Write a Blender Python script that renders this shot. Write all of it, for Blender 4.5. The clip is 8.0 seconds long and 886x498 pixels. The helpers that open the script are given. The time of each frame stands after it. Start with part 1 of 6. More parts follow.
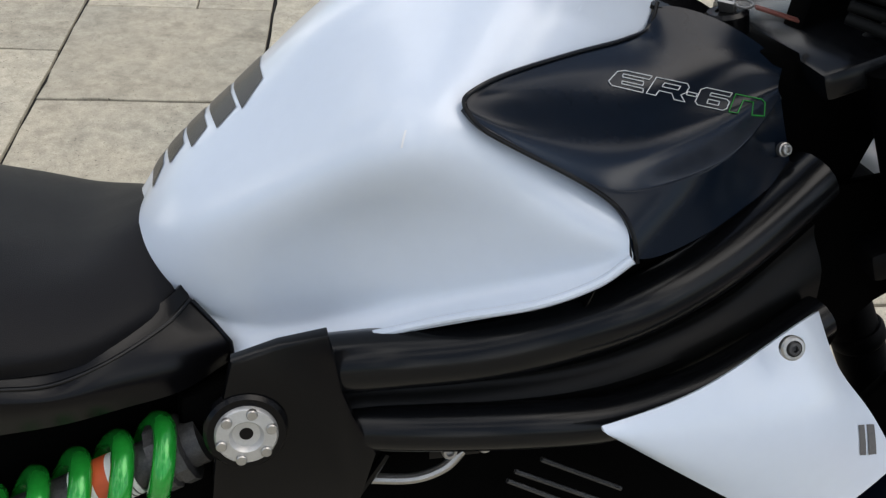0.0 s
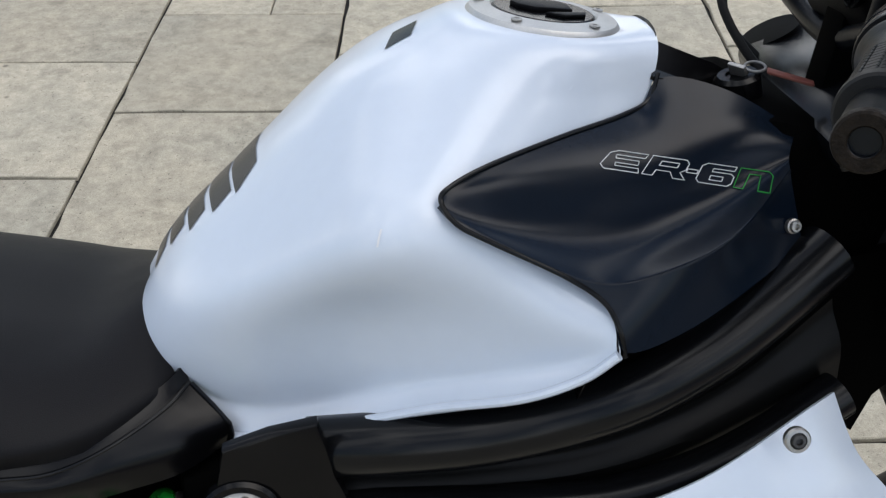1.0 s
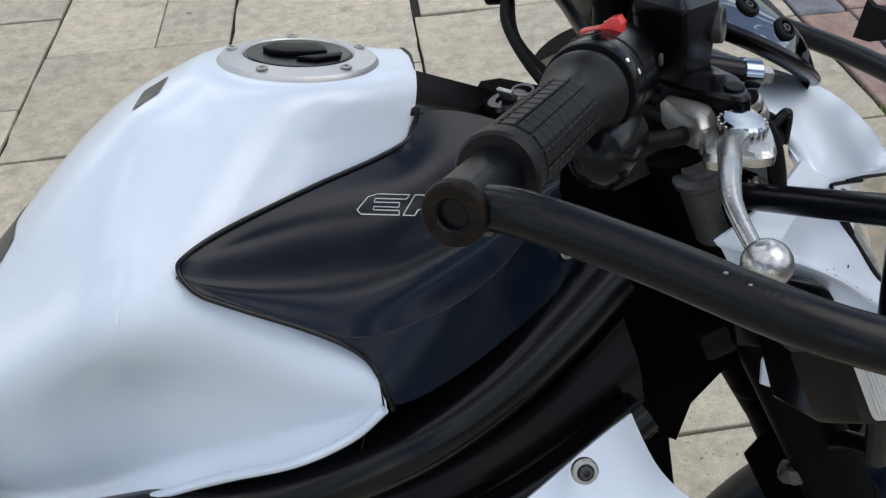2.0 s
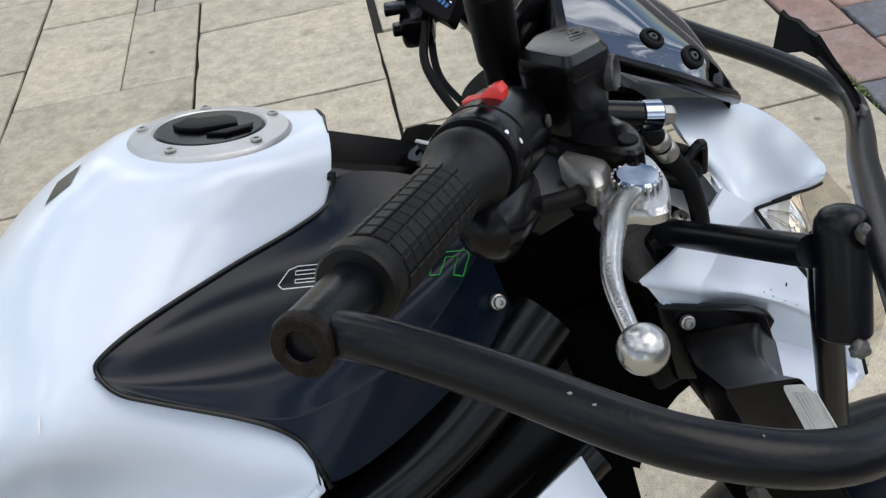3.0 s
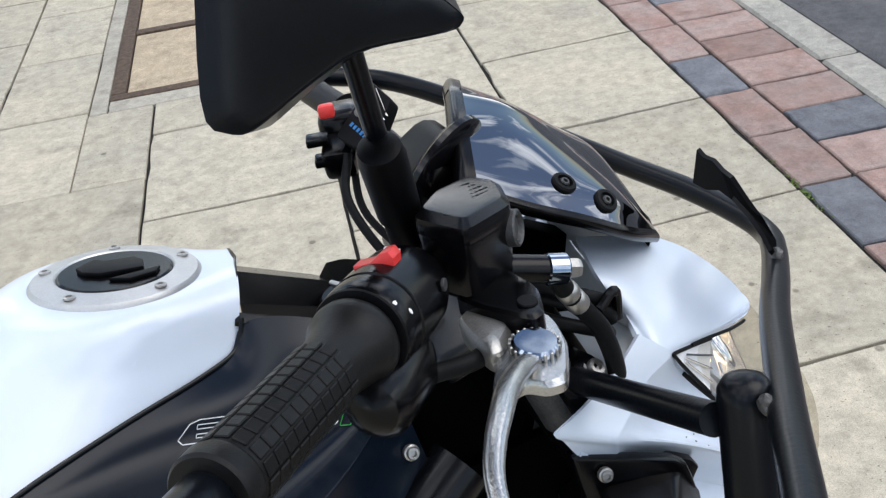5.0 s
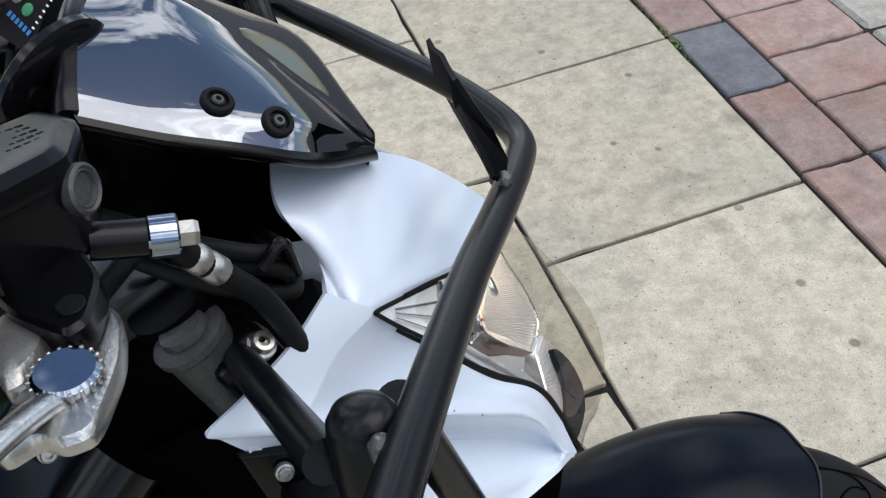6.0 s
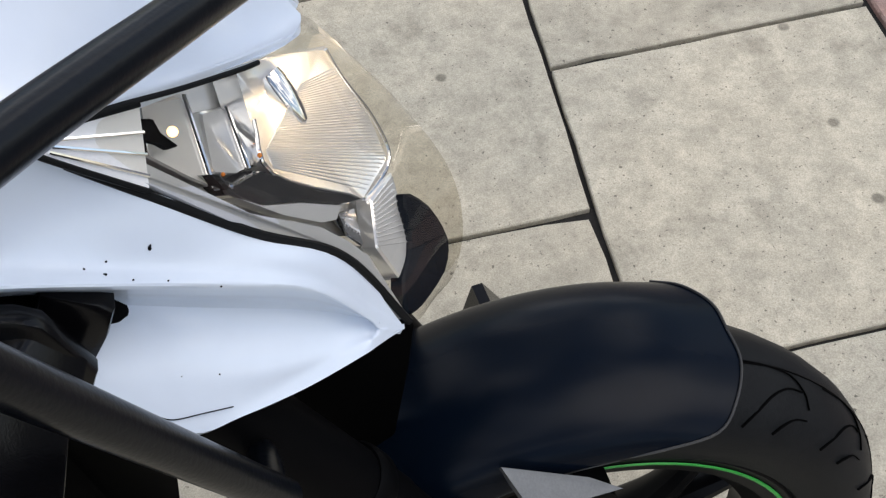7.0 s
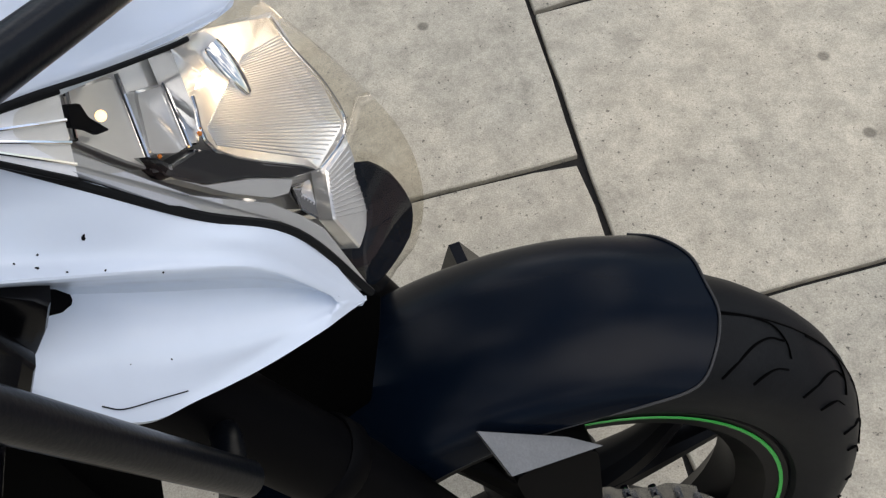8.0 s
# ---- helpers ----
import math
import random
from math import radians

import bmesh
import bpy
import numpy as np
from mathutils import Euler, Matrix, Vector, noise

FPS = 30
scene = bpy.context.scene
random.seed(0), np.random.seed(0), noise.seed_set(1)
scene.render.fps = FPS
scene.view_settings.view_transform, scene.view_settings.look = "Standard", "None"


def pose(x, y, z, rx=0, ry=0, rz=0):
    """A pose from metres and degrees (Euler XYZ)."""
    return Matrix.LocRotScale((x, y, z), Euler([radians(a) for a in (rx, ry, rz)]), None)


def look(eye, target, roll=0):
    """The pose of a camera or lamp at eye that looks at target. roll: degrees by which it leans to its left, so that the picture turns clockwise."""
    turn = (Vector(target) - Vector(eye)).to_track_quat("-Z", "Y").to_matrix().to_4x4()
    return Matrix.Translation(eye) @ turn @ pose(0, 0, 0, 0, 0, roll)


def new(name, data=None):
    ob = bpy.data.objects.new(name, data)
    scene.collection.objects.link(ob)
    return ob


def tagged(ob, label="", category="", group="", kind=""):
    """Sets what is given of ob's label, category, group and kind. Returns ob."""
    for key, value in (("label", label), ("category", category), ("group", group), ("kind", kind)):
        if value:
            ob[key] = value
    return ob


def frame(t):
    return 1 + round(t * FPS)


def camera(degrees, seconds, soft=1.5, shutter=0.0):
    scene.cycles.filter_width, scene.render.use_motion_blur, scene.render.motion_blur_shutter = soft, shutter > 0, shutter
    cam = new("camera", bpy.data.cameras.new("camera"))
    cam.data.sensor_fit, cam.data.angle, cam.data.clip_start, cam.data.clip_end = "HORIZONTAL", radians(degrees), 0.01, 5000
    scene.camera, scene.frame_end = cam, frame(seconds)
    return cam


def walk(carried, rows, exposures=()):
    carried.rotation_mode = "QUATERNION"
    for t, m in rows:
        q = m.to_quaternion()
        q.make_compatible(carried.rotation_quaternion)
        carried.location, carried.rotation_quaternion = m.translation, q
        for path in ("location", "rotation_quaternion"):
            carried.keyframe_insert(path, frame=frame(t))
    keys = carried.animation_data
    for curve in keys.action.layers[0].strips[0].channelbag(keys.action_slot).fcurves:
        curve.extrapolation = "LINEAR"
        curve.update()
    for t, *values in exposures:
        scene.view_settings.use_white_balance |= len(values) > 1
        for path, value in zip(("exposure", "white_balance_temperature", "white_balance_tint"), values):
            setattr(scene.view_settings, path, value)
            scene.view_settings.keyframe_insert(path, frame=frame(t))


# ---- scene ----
cam = camera(48.0, 8.0, soft=1.3)
PATH = [
    (0, (-1.5556, 0.0743, 1.3423), (-1.4587, 0.8736, 0.7493), 4.55),
    (0.5, (-1.5194, 0.1051, 1.3849), (-1.4749, 0.8863, 0.7623), 1.88),
    (1, (-1.4791, 0.1266, 1.4003), (-1.4793, 0.9157, 0.7861), -0.26),
    (1.5, (-1.4084, 0.1432, 1.3946), (-1.3652, 0.9431, 0.7960), -0.97),
    (1.7, (-1.3824, 0.1474, 1.4001), (-1.3328, 0.9424, 0.7955), -1.84),
    (2.8, (-1.2971, 0.1835, 1.4241), (-1.2522, 0.9652, 0.8022), -9.59),
    (3, (-1.2924, 0.1829, 1.4316), (-1.2432, 0.9708, 0.8178), -9.85),
    (3.5, (-1.2978, 0.1802, 1.4802), (-1.2231, 1.0085, 0.9249), -8.97),
    (4, (-1.2945, 0.1826, 1.5078), (-1.2102, 1.0374, 0.9958), -8.02),
    (4.2, (-1.2894, 0.1839, 1.5141), (-1.2087, 1.0410, 1.0053), -8.28),
    (5.3, (-1.2239, 0.2302, 1.4163), (-1.0838, 1.0281, 0.8299), -7.83),
    (5.5, (-1.2005, 0.2453, 1.4040), (-1.0279, 1.0120, 0.7857), -7.20),
    (6, (-1.0820, 0.3272, 1.3872), (-0.9305, 1.0478, 0.7105), -7.62),
    (6.5, (-0.9786, 0.3904, 1.3181), (-0.9066, 1.0316, 0.5542), -5.35),
    (7, (-0.9081, 0.4295, 1.2719), (-0.8697, 1.0075, 0.4568), -6.96),
    (7.5, (-0.8790, 0.4397, 1.2583), (-0.8697, 0.9854, 0.4204), -11.17),
    (8, (-0.8796, 0.4439, 1.2661), (-0.8569, 0.9770, 0.4204), -10.42),
]
walk(cam, [(t, look(eye, target, roll)) for t, eye, target, roll in PATH],
     [(0, 0.06, 6750, 10), (0.5, 0.06, 6600, 10), (1.5, 0.03, 6480, 10), (3, 0.20, 6650, 10), (4, 0.22, 6520, 10), (5.3, 0.46, 6400, 10), (6, 0.33, 6420, 10), (6.5, 0.26, 6520, 10), (7.3, 0.15, 6550, 12), (8, 0.04, 6550, 12)])

# ---- world, sun, exposure ----
SUN_DIR = Vector((0.60, -0.16, 1.0)).normalized()
world = bpy.data.worlds.new("sky")
scene.world = world
world.use_nodes = True
wt = world.node_tree
wt.nodes.clear()
w_out = wt.nodes.new("ShaderNodeOutputWorld")
w_bg = wt.nodes.new("ShaderNodeBackground")
w_sky = wt.nodes.new("ShaderNodeTexSky")
w_sky.sky_type = "NISHITA"
w_sky.sun_disc = False
w_sky.sun_elevation = math.asin(SUN_DIR.z)
w_sky.sun_rotation = math.atan2(SUN_DIR.x, SUN_DIR.y)
w_tc = wt.nodes.new("ShaderNodeTexCoord")
w_noise = wt.nodes.new("ShaderNodeTexNoise")
w_noise.inputs["Scale"].default_value = 3.8
w_noise.inputs["Detail"].default_value = 7
w_noise.inputs["Roughness"].default_value = 0.58
w_ramp = wt.nodes.new("ShaderNodeValToRGB")
w_ramp.color_ramp.elements[0].position, w_ramp.color_ramp.elements[1].position = 0.49, 0.60
w_mix = wt.nodes.new("ShaderNodeMix")
w_mix.data_type = "RGBA"
w_mix.inputs["B"].default_value = (17.0, 17.2, 17.6, 1)
w_map = wt.nodes.new("ShaderNodeMapping")
w_map.inputs["Location"].default_value = (1.3, 0.7, 0.2)
wt.links.new(w_tc.outputs["Generated"], w_map.inputs["Vector"])
wt.links.new(w_map.outputs["Vector"], w_noise.inputs["Vector"])
wt.links.new(w_noise.outputs["Fac"], w_ramp.inputs["Fac"])
wt.links.new(w_ramp.outputs["Color"], w_mix.inputs["Factor"])
wt.links.new(w_sky.outputs["Color"], w_mix.inputs["A"])
wt.links.new(w_mix.outputs["Result"], w_bg.inputs["Color"])
w_bg.inputs["Strength"].default_value = 0.13
wt.links.new(w_bg.outputs["Background"], w_out.inputs["Surface"])

sun_data = bpy.data.lights.new("sun", "SUN")
sun_data.energy, sun_data.angle, sun_data.color = 1.05, radians(45), (1.0, 0.95, 0.88)
sun = new("sun", sun_data)
sun.matrix_world = look((0, 0, 8), Vector((0, 0, 8)) - SUN_DIR)
scene.view_settings.exposure = 0.0


# ---- materials ----
def surface(name, color, rough=0.5, metal=0.0, coat=0.0, vary=0.08, scale=20.0, bump=0.0, bump_scale=200.0,
            random_tint=0.0, spots=0.0, spec=0.5):
    """A principled material with two scales of colour variation, relief and optional speckles."""
    m = bpy.data.materials.new(name)
    m.use_nodes = True
    nt = m.node_tree
    b = nt.nodes["Principled BSDF"]
    b.inputs["Roughness"].default_value, b.inputs["Metallic"].default_value = rough, metal
    b.inputs["Coat Weight"].default_value, b.inputs["Coat Roughness"].default_value = coat, 0.05
    b.inputs["Specular IOR Level"].default_value = spec
    geo = nt.nodes.new("ShaderNodeNewGeometry")
    n1 = nt.nodes.new("ShaderNodeTexNoise")
    n1.inputs["Scale"].default_value, n1.inputs["Detail"].default_value = scale, 5
    n2 = nt.nodes.new("ShaderNodeTexNoise")
    n2.inputs["Scale"].default_value, n2.inputs["Detail"].default_value = scale * 9, 3
    for n in (n1, n2):
        nt.links.new(geo.outputs["Position"], n.inputs["Vector"])
    mix = nt.nodes.new("ShaderNodeMath")
    mix.operation = "ADD"
    nt.links.new(n1.outputs["Fac"], mix.inputs[0])
    nt.links.new(n2.outputs["Fac"], mix.inputs[1])
    rng = nt.nodes.new("ShaderNodeMapRange")
    rng.inputs["From Min"].default_value, rng.inputs["From Max"].default_value = 0.6, 1.4
    rng.inputs["To Min"].default_value, rng.inputs["To Max"].default_value = 1 - vary, 1 + vary
    nt.links.new(mix.outputs[0], rng.inputs["Value"])
    value = rng.outputs["Result"]
    if random_tint:
        info = nt.nodes.new("ShaderNodeObjectInfo")
        r2 = nt.nodes.new("ShaderNodeMapRange")
        r2.inputs["To Min"].default_value, r2.inputs["To Max"].default_value = 1 - random_tint, 1 + random_tint
        nt.links.new(info.outputs["Random"], r2.inputs["Value"])
        mul = nt.nodes.new("ShaderNodeMath")
        mul.operation = "MULTIPLY"
        nt.links.new(value, mul.inputs[0])
        nt.links.new(r2.outputs["Result"], mul.inputs[1])
        value = mul.outputs[0]
    if spots:
        v = nt.nodes.new("ShaderNodeTexNoise")
        v.inputs["Scale"].default_value, v.inputs["Detail"].default_value = 60, 6
        nt.links.new(geo.outputs["Position"], v.inputs["Vector"])
        r3 = nt.nodes.new("ShaderNodeMapRange")
        r3.inputs["From Min"].default_value, r3.inputs["From Max"].default_value = 0.62, 0.74
        r3.inputs["To Min"].default_value, r3.inputs["To Max"].default_value = 1.0, 1 - spots
        nt.links.new(v.outputs["Fac"], r3.inputs["Value"])
        mul = nt.nodes.new("ShaderNodeMath")
        mul.operation = "MULTIPLY"
        nt.links.new(value, mul.inputs[0])
        nt.links.new(r3.outputs["Result"], mul.inputs[1])
        value = mul.outputs[0]
    sc = nt.nodes.new("ShaderNodeVectorMath")
    sc.operation = "SCALE"
    sc.inputs[0].default_value = color
    nt.links.new(value, sc.inputs["Scale"])
    nt.links.new(sc.outputs["Vector"], b.inputs["Base Color"])
    if bump:
        nb = nt.nodes.new("ShaderNodeTexNoise")
        nb.inputs["Scale"].default_value, nb.inputs["Detail"].default_value = bump_scale, 4
        nt.links.new(geo.outputs["Position"], nb.inputs["Vector"])
        bp = nt.nodes.new("ShaderNodeBump")
        bp.inputs["Strength"].default_value, bp.inputs["Distance"].default_value = bump, 0.002
        nt.links.new(nb.outputs["Fac"], bp.inputs["Height"])
        nt.links.new(bp.outputs["Normal"], b.inputs["Normal"])
    return m


def glass(name, color=(1, 1, 1), rough=0.02):
    """Thin clear plastic: mostly see-through, with real reflections."""
    m = bpy.data.materials.new(name)
    m.use_nodes = True
    nt = m.node_tree
    nt.nodes.clear()
    out = nt.nodes.new("ShaderNodeOutputMaterial")
    tr = nt.nodes.new("ShaderNodeBsdfTransparent")
    tr.inputs["Color"].default_value = (*color, 1)
    gl = nt.nodes.new("ShaderNodeBsdfGlossy")
    gl.inputs["Roughness"].default_value = rough
    lw = nt.nodes.new("ShaderNodeLayerWeight")
    lw.inputs["Blend"].default_value = 0.5
    pw = nt.nodes.new("ShaderNodeMath")
    pw.operation = "POWER"
    pw.inputs[1].default_value = 4.0
    nt.links.new(lw.outputs["Facing"], pw.inputs[0])
    fr = nt.nodes.new("ShaderNodeMath")
    fr.operation = "MULTIPLY_ADD"
    fr.inputs[1].default_value, fr.inputs[2].default_value = 0.8, 0.04
    nt.links.new(pw.outputs[0], fr.inputs[0])
    mx = nt.nodes.new("ShaderNodeMixShader")
    nt.links.new(fr.outputs[0], mx.inputs["Fac"])
    nt.links.new(tr.outputs["BSDF"], mx.inputs[1])
    nt.links.new(gl.outputs["BSDF"], mx.inputs[2])
    nt.links.new(mx.outputs["Shader"], out.inputs["Surface"])
    return m


def glow(name, color, strength):
    m = bpy.data.materials.new(name)
    m.use_nodes = True
    b = m.node_tree.nodes["Principled BSDF"]
    b.inputs["Base Color"].default_value = (*color, 1)
    b.inputs["Emission Color"].default_value = (*color, 1)
    b.inputs["Emission Strength"].default_value = strength
    return m


# The sky's blue cast is put into this white base colour.
WHITE = surface("sky_tinted_white_paint", (0.59, 0.655, 0.745), 0.30, 0.0, 0.50, 0.02, 8, 0.012, 900)
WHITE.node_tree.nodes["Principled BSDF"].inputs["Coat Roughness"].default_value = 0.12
BLACK = surface("satin_black_paint", (0.003, 0.0034, 0.0042), 0.22, 0.0, 0.0, 0.15, 15, 0.02, 900, spec=0.24)
PLASTIC = surface("black_plastic", (0.002, 0.002, 0.0025), 0.20, 0.0, 0.0, 0.2, 25, 0.05, 900, spec=0.20)
MATT = surface("matt_black_plastic", (0.002, 0.002, 0.0025), 0.45, 0.0, 0.0, 0.2, 25, 0.1, 1100, spec=0.11)
VINYL = surface("seat_vinyl", (0.0045, 0.0045, 0.0055), 0.46, 0.0, 0.0, 0.12, 20, 0.25, 1400, spec=0.14)
WEBM = surface("grey_black_sheet", (0.004, 0.0042, 0.0042), 0.42, 0.0, 0.0, 0.15, 20, 0.05, 900, spec=0.14)
# A bluish sheen is put into the tube's black base colour.
TUBE = surface("black_painted_tube", (0.0022, 0.0030, 0.0046), 0.28, 0.0, 0.0, 0.25, 30, 0.08, 350, spec=0.20)
SHELL = surface("satin_mirror_shell", (0.003, 0.0040, 0.0058), 0.30, 0.0, 0.0, 0.2, 25, 0.06, 900, spec=0.20)
# Near-black: shade between and behind parts is put into this colour.
DARKFILL = surface("near_black_fill", (0.001, 0.001, 0.001), 0.7, 0.0, 0.0, 0.3, 40, spec=0.02)
# Blue of the reflected sky is put into this dark panel colour.
NAVY = surface("sky_tinted_dark_panel", (0.0038, 0.0074, 0.0142), 0.21, 0.0, 0.0, 0.12, 12, 0.02, 900, spec=0.22)
# The blue in this near-black base stands for the sky's sheen.
GUARD = surface("sky_tinted_satin_black", (0.0012, 0.0031, 0.0070), 0.26, 0.0, 0.0, 0.12, 12, 0.02, 900, spec=0.085)
RUBBER = surface("tyre_rubber", (0.0075, 0.008, 0.0085), 0.46, 0.0, 0.0, 0.25, 30, 0.12, 700, spec=0.07)
LEGM = surface("satin_fork_coating", (0.0012, 0.0012, 0.0015), 0.5, 0.0, 0.0, 0.2, 30, 0.04, 700, spec=0.04)
RIMBLACK = surface("black_rim_coating", (0.002, 0.002, 0.0025), 0.4, 0.0, 0.0, 0.15, 20, 0.03, 700, spec=0.10)
SIGNAL = surface("ribbed_signal_lens", (0.50, 0.50, 0.49), 0.12, 0.0, 0.3, 0.1, 60)
PAD = surface("tank_pad_rubber", (0.028, 0.027, 0.026), 0.32, 0.0, 0.0, 0.15, 60, 0.1, 900, spec=0.35)
GRIP = surface("grip_rubber", (0.005, 0.005, 0.005), 0.42, 0.0, 0.0, 0.2, 60, 0.1, 900, spec=0.20)
GLOSS = surface("gloss_black_screen", (0.003, 0.003, 0.005), 0.02, 0.0, 1.0, 0.05, 10, spec=1.0)
GLOSS.node_tree.nodes["Principled BSDF"].inputs["IOR"].default_value = 1.5
GLOSS.node_tree.nodes["Principled BSDF"].inputs["Coat IOR"].default_value = 1.68
SMOKE = surface("mirrored_smoke_screen", (0.175, 0.185, 0.205), 0.010, 1.0, 0.0, 0.04, 10)
ALLOY = surface("brushed_alloy", (0.46, 0.46, 0.45), 0.27, 0.95, 0.0, 0.16, 90, 0.12, 500)
CAPMET = surface("satin_machined_alloy", (0.52, 0.52, 0.51), 0.42, 0.75, 0.0, 0.08, 60, 0.04, 700)
DULL = surface("dull_grey_casting", (0.20, 0.20, 0.20), 0.45, 0.6, 0.0, 0.15, 60, 0.1, 500)
CAST = surface("cast_alloy", (0.36, 0.355, 0.34), 0.38, 0.8, 0.0, 0.25, 90, 0.2, 600)
SCUFF = surface("scuffed_brown_metal", (0.010, 0.0075, 0.0055), 0.45, 0.0, 0.0, 0.8, 160, 0.4, 400, spec=0.10)
WELD = surface("grey_weld", (0.10, 0.097, 0.094), 0.45, 0.6, 0.0, 0.3, 200, 0.3, 700)
DARKCAST = surface("dark_worn_casting", (0.05, 0.05, 0.05), 0.5, 0.4, 0.0, 0.5, 60, 0.3, 300)
DIAL = surface("dark_dial_glass", (0.004, 0.004, 0.005), 0.14, 0.0, 0.0, 0.05, 10, spec=0.35)
# Sky blue from reflections is put into the metal's own tint.
CHROME = surface("sky_tinted_metal", (0.25, 0.29, 0.35), 0.08, 1.0, 0.0, 0.08, 40)
STEEL = surface("zinc_steel", (0.40, 0.39, 0.37), 0.35, 0.9, 0.0, 0.15, 80, 0.1, 500)
GREEN = surface("green_spring_paint", (0.012, 0.30, 0.035), 0.25, 0.3, 0.6, 0.15, 30)
KEYGREEN = surface("green_key", (0.01, 0.16, 0.06), 0.4)
GREENLINE = surface("green_decal", (0.03, 0.36, 0.05), 0.4)
RED = surface("red_switch_plastic", (0.62, 0.035, 0.03), 0.35, 0.0, 0.0, 0.06, 60)
DECAL = surface("white_decal", (0.75, 0.75, 0.75), 0.4, vary=0.03)
GREYDECAL = surface("dark_grey_decal", (0.10, 0.10, 0.10), 0.45, vary=0.2, scale=300)
PAPER = surface("label_paper", (0.80, 0.80, 0.78), 0.6)
ORANGE = surface("label_orange", (0.62, 0.10, 0.03), 0.6)
BLUE = surface("blue_print", (0.01, 0.12, 0.32), 0.5)
LEATHER = surface("brown_leather", (0.12, 0.03, 0.02), 0.6)
MIRRORED = surface("reflector_metal", (0.93, 0.93, 0.94), 0.13, 0.62, 0.0, 0.04, 60)
BRIGHT = surface("bright_chrome", (0.88, 0.88, 0.90), 0.06, 1.0, 0.0, 0.04, 60)
SILVER = surface("silver_trim", (0.46, 0.47, 0.49), 0.30, 0.12, 0.2, 0.05, 60)
PLATED = surface("white_lamp_plating", (0.93, 0.93, 0.93), 0.16, 0.10, 0.4, 0.05, 60)
AMBER = surface("amber_spot", (0.6, 0.18, 0.02), 0.2)
LAMPBODY = surface("bright_lamp_plating", (0.92, 0.91, 0.89), 0.14, 0.45, 0.0, 0.05, 60)
CLEAR = glass("clear_lens", (0.91, 0.895, 0.85))
SIDEBULB = glow("dim_lit_bulb", (1.0, 0.62, 0.26), 3.5)
BULB = glow("lit_bulb", (1.0, 0.76, 0.46), 170.0)


def paving(name, color, second, grain=0.30, pits=0.45, gum=0.0, tint=0.08, patches=3.0):
    """Weathered concrete: two tones in patches, mottling, millimetre grain, dark pits and a few old gum spots."""
    m = bpy.data.materials.new(name)
    m.use_nodes = True
    nt = m.node_tree
    b = nt.nodes["Principled BSDF"]
    b.inputs["Roughness"].default_value = 0.88
    b.inputs["Specular IOR Level"].default_value = 0.25
    geo = nt.nodes.new("ShaderNodeNewGeometry")
    info = nt.nodes.new("ShaderNodeObjectInfo")
    shift = nt.nodes.new("ShaderNodeVectorMath")
    shift.operation = "MULTIPLY_ADD"
    comb = nt.nodes.new("ShaderNodeCombineXYZ")
    for k in "XYZ":
        nt.links.new(info.outputs["Random"], comb.inputs[k])
    shift.inputs[1].default_value = (37, 53, 11)
    nt.links.new(comb.outputs["Vector"], shift.inputs[0])
    nt.links.new(geo.outputs["Position"], shift.inputs[2])
    place = shift.outputs["Vector"]

    def tone(scale, detail, lo, hi, f0=0.35, f1=0.65, rough=0.6):
        n = nt.nodes.new("ShaderNodeTexNoise")
        n.inputs["Scale"].default_value, n.inputs["Detail"].default_value, n.inputs["Roughness"].default_value = scale, detail, rough
        nt.links.new(place, n.inputs["Vector"])
        r = nt.nodes.new("ShaderNodeMapRange")
        r.inputs["From Min"].default_value, r.inputs["From Max"].default_value = f0, f1
        r.inputs["To Min"].default_value, r.inputs["To Max"].default_value = lo, hi
        nt.links.new(n.outputs["Fac"], r.inputs["Value"])
        return r.outputs["Result"]

    def times(a, c):
        x = nt.nodes.new("ShaderNodeMath")
        x.operation = "MULTIPLY"
        nt.links.new(a, x.inputs[0])
        nt.links.new(c, x.inputs[1])
        return x.outputs[0]

    mix = nt.nodes.new("ShaderNodeMix")
    mix.data_type = "RGBA"
    mix.inputs["A"].default_value, mix.inputs["B"].default_value = (*color, 1), (*second, 1)
    nt.links.new(tone(patches, 4, 0, 1), mix.inputs["Factor"])
    fine = tone(420, 3, 1 - grain, 1 + grain)
    pit = tone(130, 2, 1.0, 1 - pits, 0.655, 0.72)
    value = times(times(tone(22, 5, 0.86, 1.12), fine), pit)
    value = times(value, tone(70, 4, 0.92, 1.07))
    value = times(value, tone(9, 6, 1.0, 0.72, 0.57, 0.72))
    if gum:
        v = nt.nodes.new("ShaderNodeTexVoronoi")
        v.inputs["Scale"].default_value = 4.5
        nt.links.new(place, v.inputs["Vector"])
        r = nt.nodes.new("ShaderNodeMapRange")
        r.inputs["From Min"].default_value, r.inputs["From Max"].default_value = 0.035, 0.055
        r.inputs["To Min"].default_value, r.inputs["To Max"].default_value = 1 - gum, 1.0
        nt.links.new(v.outputs["Distance"], r.inputs["Value"])
        value = times(value, r.outputs["Result"])
    r2 = nt.nodes.new("ShaderNodeMapRange")
    r2.inputs["To Min"].default_value, r2.inputs["To Max"].default_value = 1 - tint, 1 + tint
    nt.links.new(info.outputs["Random"], r2.inputs["Value"])
    value = times(value, r2.outputs["Result"])
    sc = nt.nodes.new("ShaderNodeVectorMath")
    sc.operation = "SCALE"
    nt.links.new(mix.outputs["Result"], sc.inputs[0])
    nt.links.new(value, sc.inputs["Scale"])
    nt.links.new(sc.outputs["Vector"], b.inputs["Base Color"])
    bp = nt.nodes.new("ShaderNodeBump")
    bp.inputs["Strength"].default_value, bp.inputs["Distance"].default_value = 0.7, 0.0012
